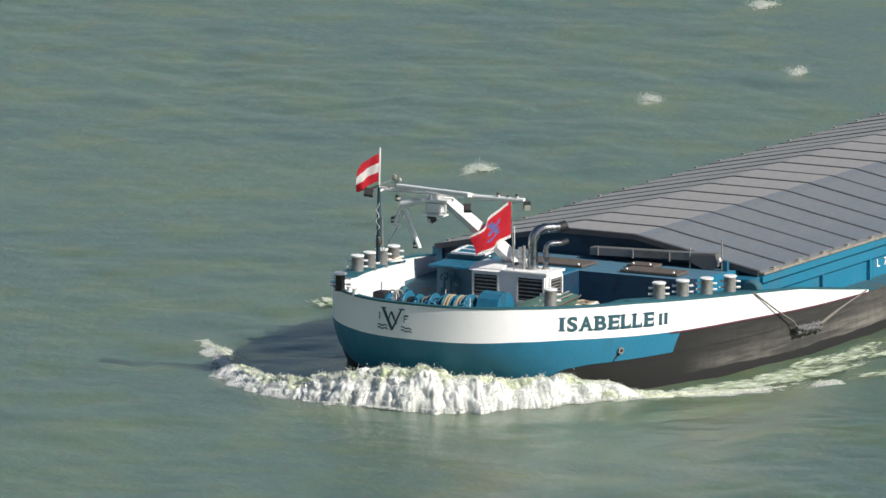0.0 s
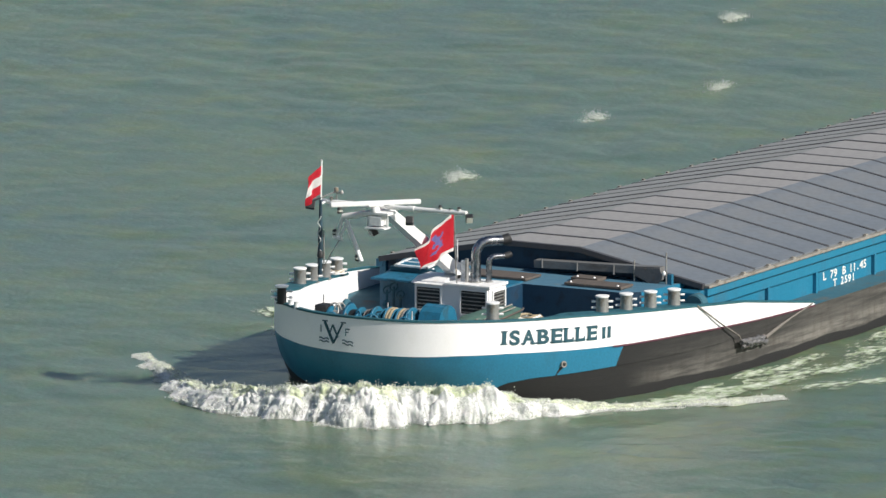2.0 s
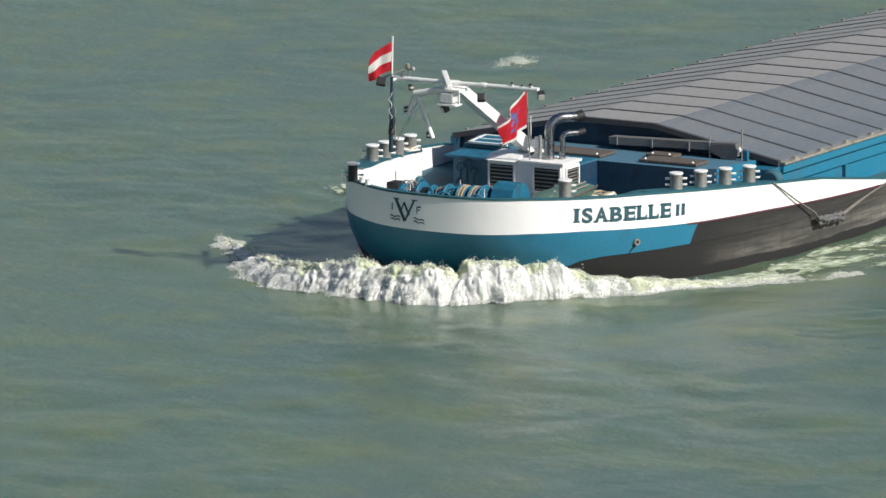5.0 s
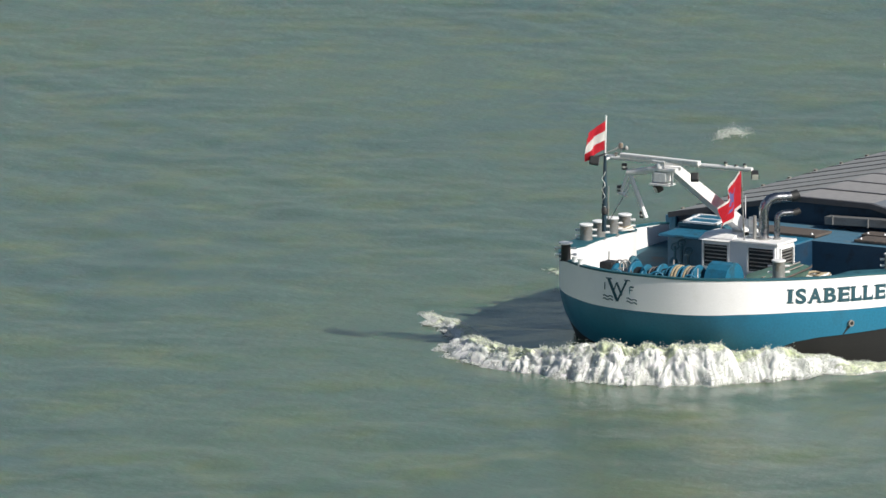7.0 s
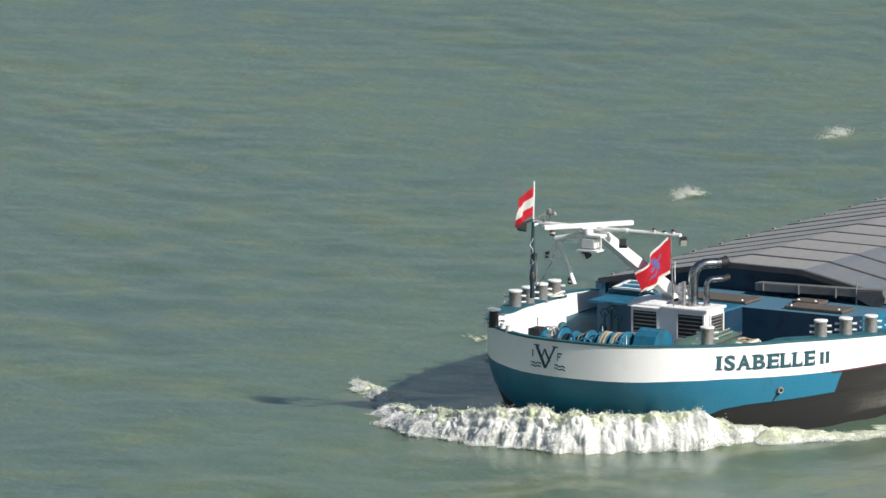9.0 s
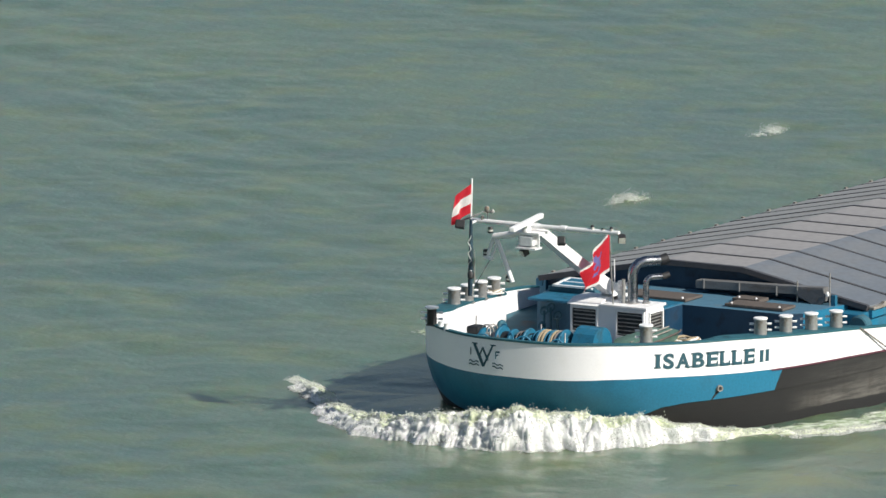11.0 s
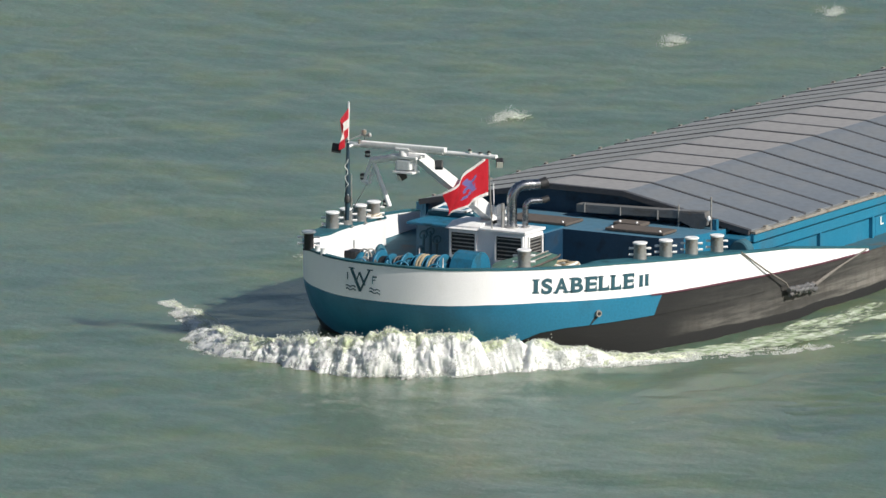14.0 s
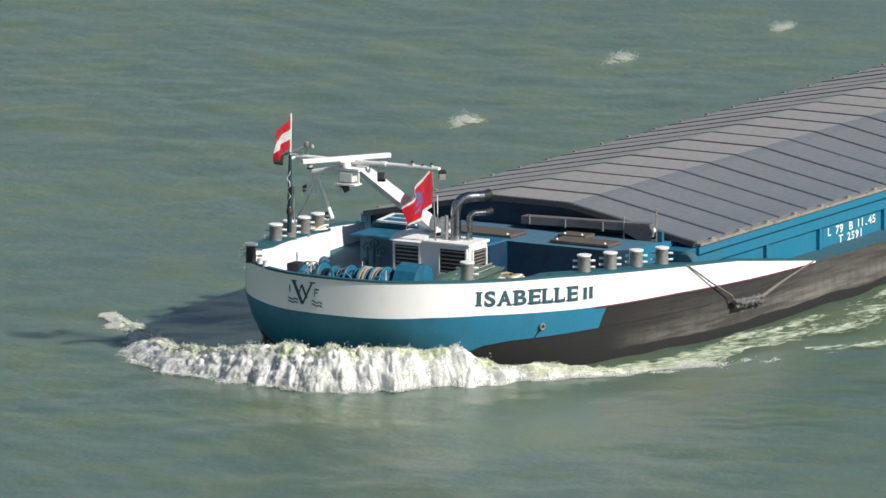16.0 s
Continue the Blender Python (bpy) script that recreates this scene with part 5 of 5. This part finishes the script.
def lace(name, cx, cy, length, width, seed, cover, parent, mat=None, turn=0.0, label="", heap=0):
    """A thin torn sheet of foam on the water; cover: how closed it is, 0 to 1."""
    bm = B()
    lay = bm.verts.layers.float.new("fade")
    nx, ny = max(10, int(length / 0.16)), max(8, int(width / 0.12))
    grid = []
    for i in range(nx + 1):
        row = []
        for j in range(ny + 1):
            u, v = i / nx * 2 - 1, j / ny * 2 - 1
            p = Vector((u * length / 2, v * width / 2, 0))
            d = u * u + v * v + 0.35 * noise.noise(p * 0.8 + Vector((seed, 1, 0)))
            z = 0.015 + 0.05 * max(0.0, noise.noise(p * 2.2 + Vector((0, 0, seed)))) * max(0.0, 1 - d)
            vt = bm.verts.new(p + Vector((0.3 * noise.noise(p * 0.7 + Vector((seed, 4, 0))), 0.25 * noise.noise(p * 0.6 + Vector((7, seed, 0))), z)))
            vt[lay] = -0.2 + (0.2 + cover) * max(0.0, 1 - max(0.0, d)) ** 0.6
            row.append(vt)
        grid.append(row)
    for a, b in zip(grid, grid[1:]):
        for j in range(ny):
            bm.faces.new((a[j], b[j], b[j + 1], a[j + 1]))
    if heap:
        rnd = random.Random(int(seed * 10))
        for i in range(heap):
            u, v = rnd.gauss(0, 0.3), rnd.gauss(0, 0.22)
            p = Vector((u * length / 2, v * width / 2, 0))
            if noise.noise(p * 1.9 + Vector((seed, 0, 2))) < rnd.uniform(-0.3, 0.35):
                continue
            p.z = 0.02 + rnd.expovariate(20) * max(0.0, 1 - u * u)
            froth(bm, p, rnd.uniform(0.005, 0.016), rnd, 2 if rnd.random() < 0.8 else 1)
    ob = part(name, bm, (mat or FOAM_LACE, FOAM, SPRAY), parent, label, smooth=None if heap else True)
    ob.matrix_basis = pose(cx, cy, WATER_Z + 0.01, 0, 0, turn)
    return ob


side_wash = thing("side_wash", "thin streaks of foam washing aft along the hull", "foam")
WASH = []
for k, (x, y, ln, wd, cut, turn) in enumerate(((8.4, -6.9, 5.5, 1.9, 0.75, -14), (12.0, -7.4, 7.0, 2.2, 0.62, -8), (16.5, -7.6, 7.0, 2.4, 0.60, -4), (22.0, -7.6, 9.0, 2.6, 0.60, 0), (10.5, -9.2, 7.0, 1.6, 0.55, -22),
                                             (15.0, -10.4, 7.0, 1.6, 0.50, -16), (6.3, -6.3, 4.5, 1.3, 0.85, -26), (30.0, -7.8, 9.0, 2.6, 0.58, 0), (19.0, -6.4, 10.0, 1.1, 0.62, 0), (21.0, -10.6, 7.0, 1.5, 0.42, -8),
                                             (11.0, -6.4, 8.0, 1.0, 0.68, -3), (26.0, -9.8, 8.0, 1.5, 0.45, -4), (12.4, 9.7, 2.4, 1.3, 0.62, 35), (9.9, 8.0, 2.0, 1.0, 0.5, 40))):
    WASH.append((lace("foam_streak", x, y, ln, wd, k * 5.3 + 2, cut, side_wash, turn=turn), x, y, turn))

def wake_sheet():
    """Short diverging waves thrown off by the near bow, travelling with the ship."""
    rnd = random.Random(8)
    trains = [(rnd.uniform(0.6, 2.2), radians(25 + rnd.gauss(0, 35)), rnd.uniform(0, 6.28)) for _ in range(22)]
    bm = B()
    grid = []
    for i in range(191):
        row = []
        for j in range(91):
            x, v = -6 + 0.2 * i, j / 90
            y0 = -4.5 - 0.22 * max(0.0, x) if x < 12 else -7.1
            y = y0 - 1.0 - 17 * v
            fade = min(1.0, 4 * v, 2.2 * (1 - v), i / 40, (190 - i) / 40)
            fade = max(0.0, fade) ** 1.3
            patch = 0.7 + 0.9 * noise.noise(Vector((0.22 * x, 0.22 * y, 5)))
            z = sum(0.0078 * ln * math.sin(6.2832 / ln * (x * math.cos(a) + y * math.sin(a)) + ph) for ln, a, ph in trains)
            row.append(bm.verts.new((x, y, z * fade * patch + 0.10 * fade - 0.07)))
        grid.append(row)
    for a, b in zip(grid, grid[1:]):
        for j in range(90):
            bm.faces.new((a[j], a[j + 1], b[j + 1], b[j]))
    bmesh.ops.recalc_face_normals(bm, faces=bm.faces)
    if sum(f.normal.z for f in bm.faces) < 0:
        bmesh.ops.reverse_faces(bm, faces=bm.faces)
    ob = part("wake_water", bm, WATER, side_wash, "rippled grey-green water off the bow", smooth=True)
    ob.location.z = WATER_Z


wake_sheet()

# broken water on the far side: crests of the diverging waves, riding along with the ship
CAPS = []
for k, (x, y, ln, wd, cut, turn, ph) in enumerate((
        (34.8, 16.6, 5.0, 1.3, 0.50, 14, 0.0), (48.5, 19.2, 4.4, 1.2, 0.42, 18, 1.6), (69.5, 25.5, 5, 1.4, 0.5, 22, 0.8), (57, 18.4, 4.4, 1.2, 0.36, 22, 3.1))):
    ob = lace("whitecap", 0, 0, ln * 0.6, wd * 1.3, k * 7.1 + 3, cut, None, heap=int(6500 * cut), label="small patch of white foam on the river")
    tagged(ob, category="foam", group="whitecaps")
    CAPS.append((ob, x, y, turn, ph))


# ---- motion of the things ----
def ship_at(t):
    return pose(SHIP_V[0] * t, SHIP_V[1] * t, 0)


def motions():
    ends = (0.0, 4.0, 8.0, 12.0, 16.0)
    walk(ship, [(t, ship_at(t)) for t in ends])
    walk(dinghy, [(t, ship_at(t) @ DINGHY_AT) for t in ends])
    walk(rope, [(t, ship_at(t) @ ROPE_AT) for t in ends])
    walk(rope_far, [(t, ship_at(t) @ ROPE_FAR_AT) for t in ends])
    walk(bow_wave, [(t, ship_at(t)) for t in ends])
    walk(side_wash, [(t, ship_at(t)) for t in ends])
    walk(water, [(t, pose(CURRENT[0] * t, CURRENT[1] * t, WATER_Z)) for t in ends])
    # radar: half a turn in 1.173 s, clockwise from above
    walk(radar, [(0.4 * k, pose(1.35, 0.12, 5.16, 0, 0, 29 - 153.45 * (0.4 * k - 0.335))) for k in range(41)])
    # flags swing round their staffs in the wind: seconds, part of the full width that shows
    swing = [(0, 0.82), (0.3, 0.35), (0.6, 0.55), (0.9, 0.78), (1.2, 0.65), (1.5, 0.33), (1.8, 0.5), (2.1, 0.85), (2.4, 0.88), (2.6, 0.65), (2.8, 0.35), (3.5, 0.33), (4.5, 0.36), (5.0, 0.55), (6.2, 0.7),
             (7.3, 0.35), (8.0, 0.42), (8.5, 0.75), (9.0, 0.66), (10.2, 0.85), (11.5, 0.36), (12.0, 0.65), (12.5, 0.42), (13.0, 0.86), (13.5, 0.58), (14.0, 0.86), (14.5, 0.4), (15.0, 0.3), (15.5, 0.45), (16.0, 0.52)]
    walk(red_flag, [(t, pose(4.96, -0.2, 4.43, 0, 0, 119 + math.degrees(math.acos(0.78 * w)))) for t, w in swing])
    flick = [(0, 0.9), (0.5, 0.75), (1.0, 0.95), (1.5, 0.86), (2.0, 0.6), (2.3, 0.4), (3.0, 0.56), (3.5, 0.78), (4.0, 0.6), (4.5, 0.7), (5.0, 0.9), (6.2, 0.7), (7.5, 0.8), (8.5, 0.6), (9.0, 0.66), (10.2, 0.8), (12.0, 0.6), (12.5, 0.6),
             (13.3, 0.45), (14.0, 0.3), (14.5, 0.76), (15.0, 0.4), (15.5, 0.4), (16.0, 0.6)]
    walk(jack, [(t, pose(1.245, 1.65, 6.05, 0, 0, 119 + math.degrees(math.acos(w)))) for t, w in flick])
    # the foam heaves and tumbles, each length in its own time
    rnd = random.Random(4)
    for ob, (mx, my), tm in CHUNKS:
        ph, sp = rnd.uniform(0, 6), rnd.uniform(3.2, 4.6)
        walk(ob, [(0.25 * k, pose(mx + 0.12 * math.sin(sp * 0.25 * k + ph), my + 0.12 * math.cos(sp * 0.8 * 0.25 * k + ph), WATER_Z - 0.01 + 0.08 * min(1, ridge_at(tm)[2] * 2) * math.sin(1.3 * sp * 0.25 * k + ph), 1.2 * math.sin(sp * 0.25 * k), 1.2 * math.cos(sp * 0.25 * k + ph), 2 * math.sin(0.7 * sp * 0.25 * k))) for k in range(65)])
    for ob, x, y, turn in WASH:
        ph = rnd.uniform(0, 6)
        walk(ob, [(0.5 * k, pose(x + 0.25 * math.sin(1.1 * k + ph), y + 0.1 * math.cos(0.9 * k + ph), WATER_Z + 0.012 + 0.01 * math.sin(k + ph), 0, 0, turn + 2 * math.sin(0.8 * k + ph))) for k in range(33)])
    for ob, x, y, turn, ph in CAPS:
        walk(ob, [(t, pose(x + SHIP_V[0] * t + 1.1 * math.sin(0.9 * t + ph), y + SHIP_V[1] * t + 0.5 * math.cos(0.8 * t + ph), WATER_Z + 0.015, 0, 0, turn + 9 * math.sin(0.9 * t + ph))) for t in range(17)])



motions()
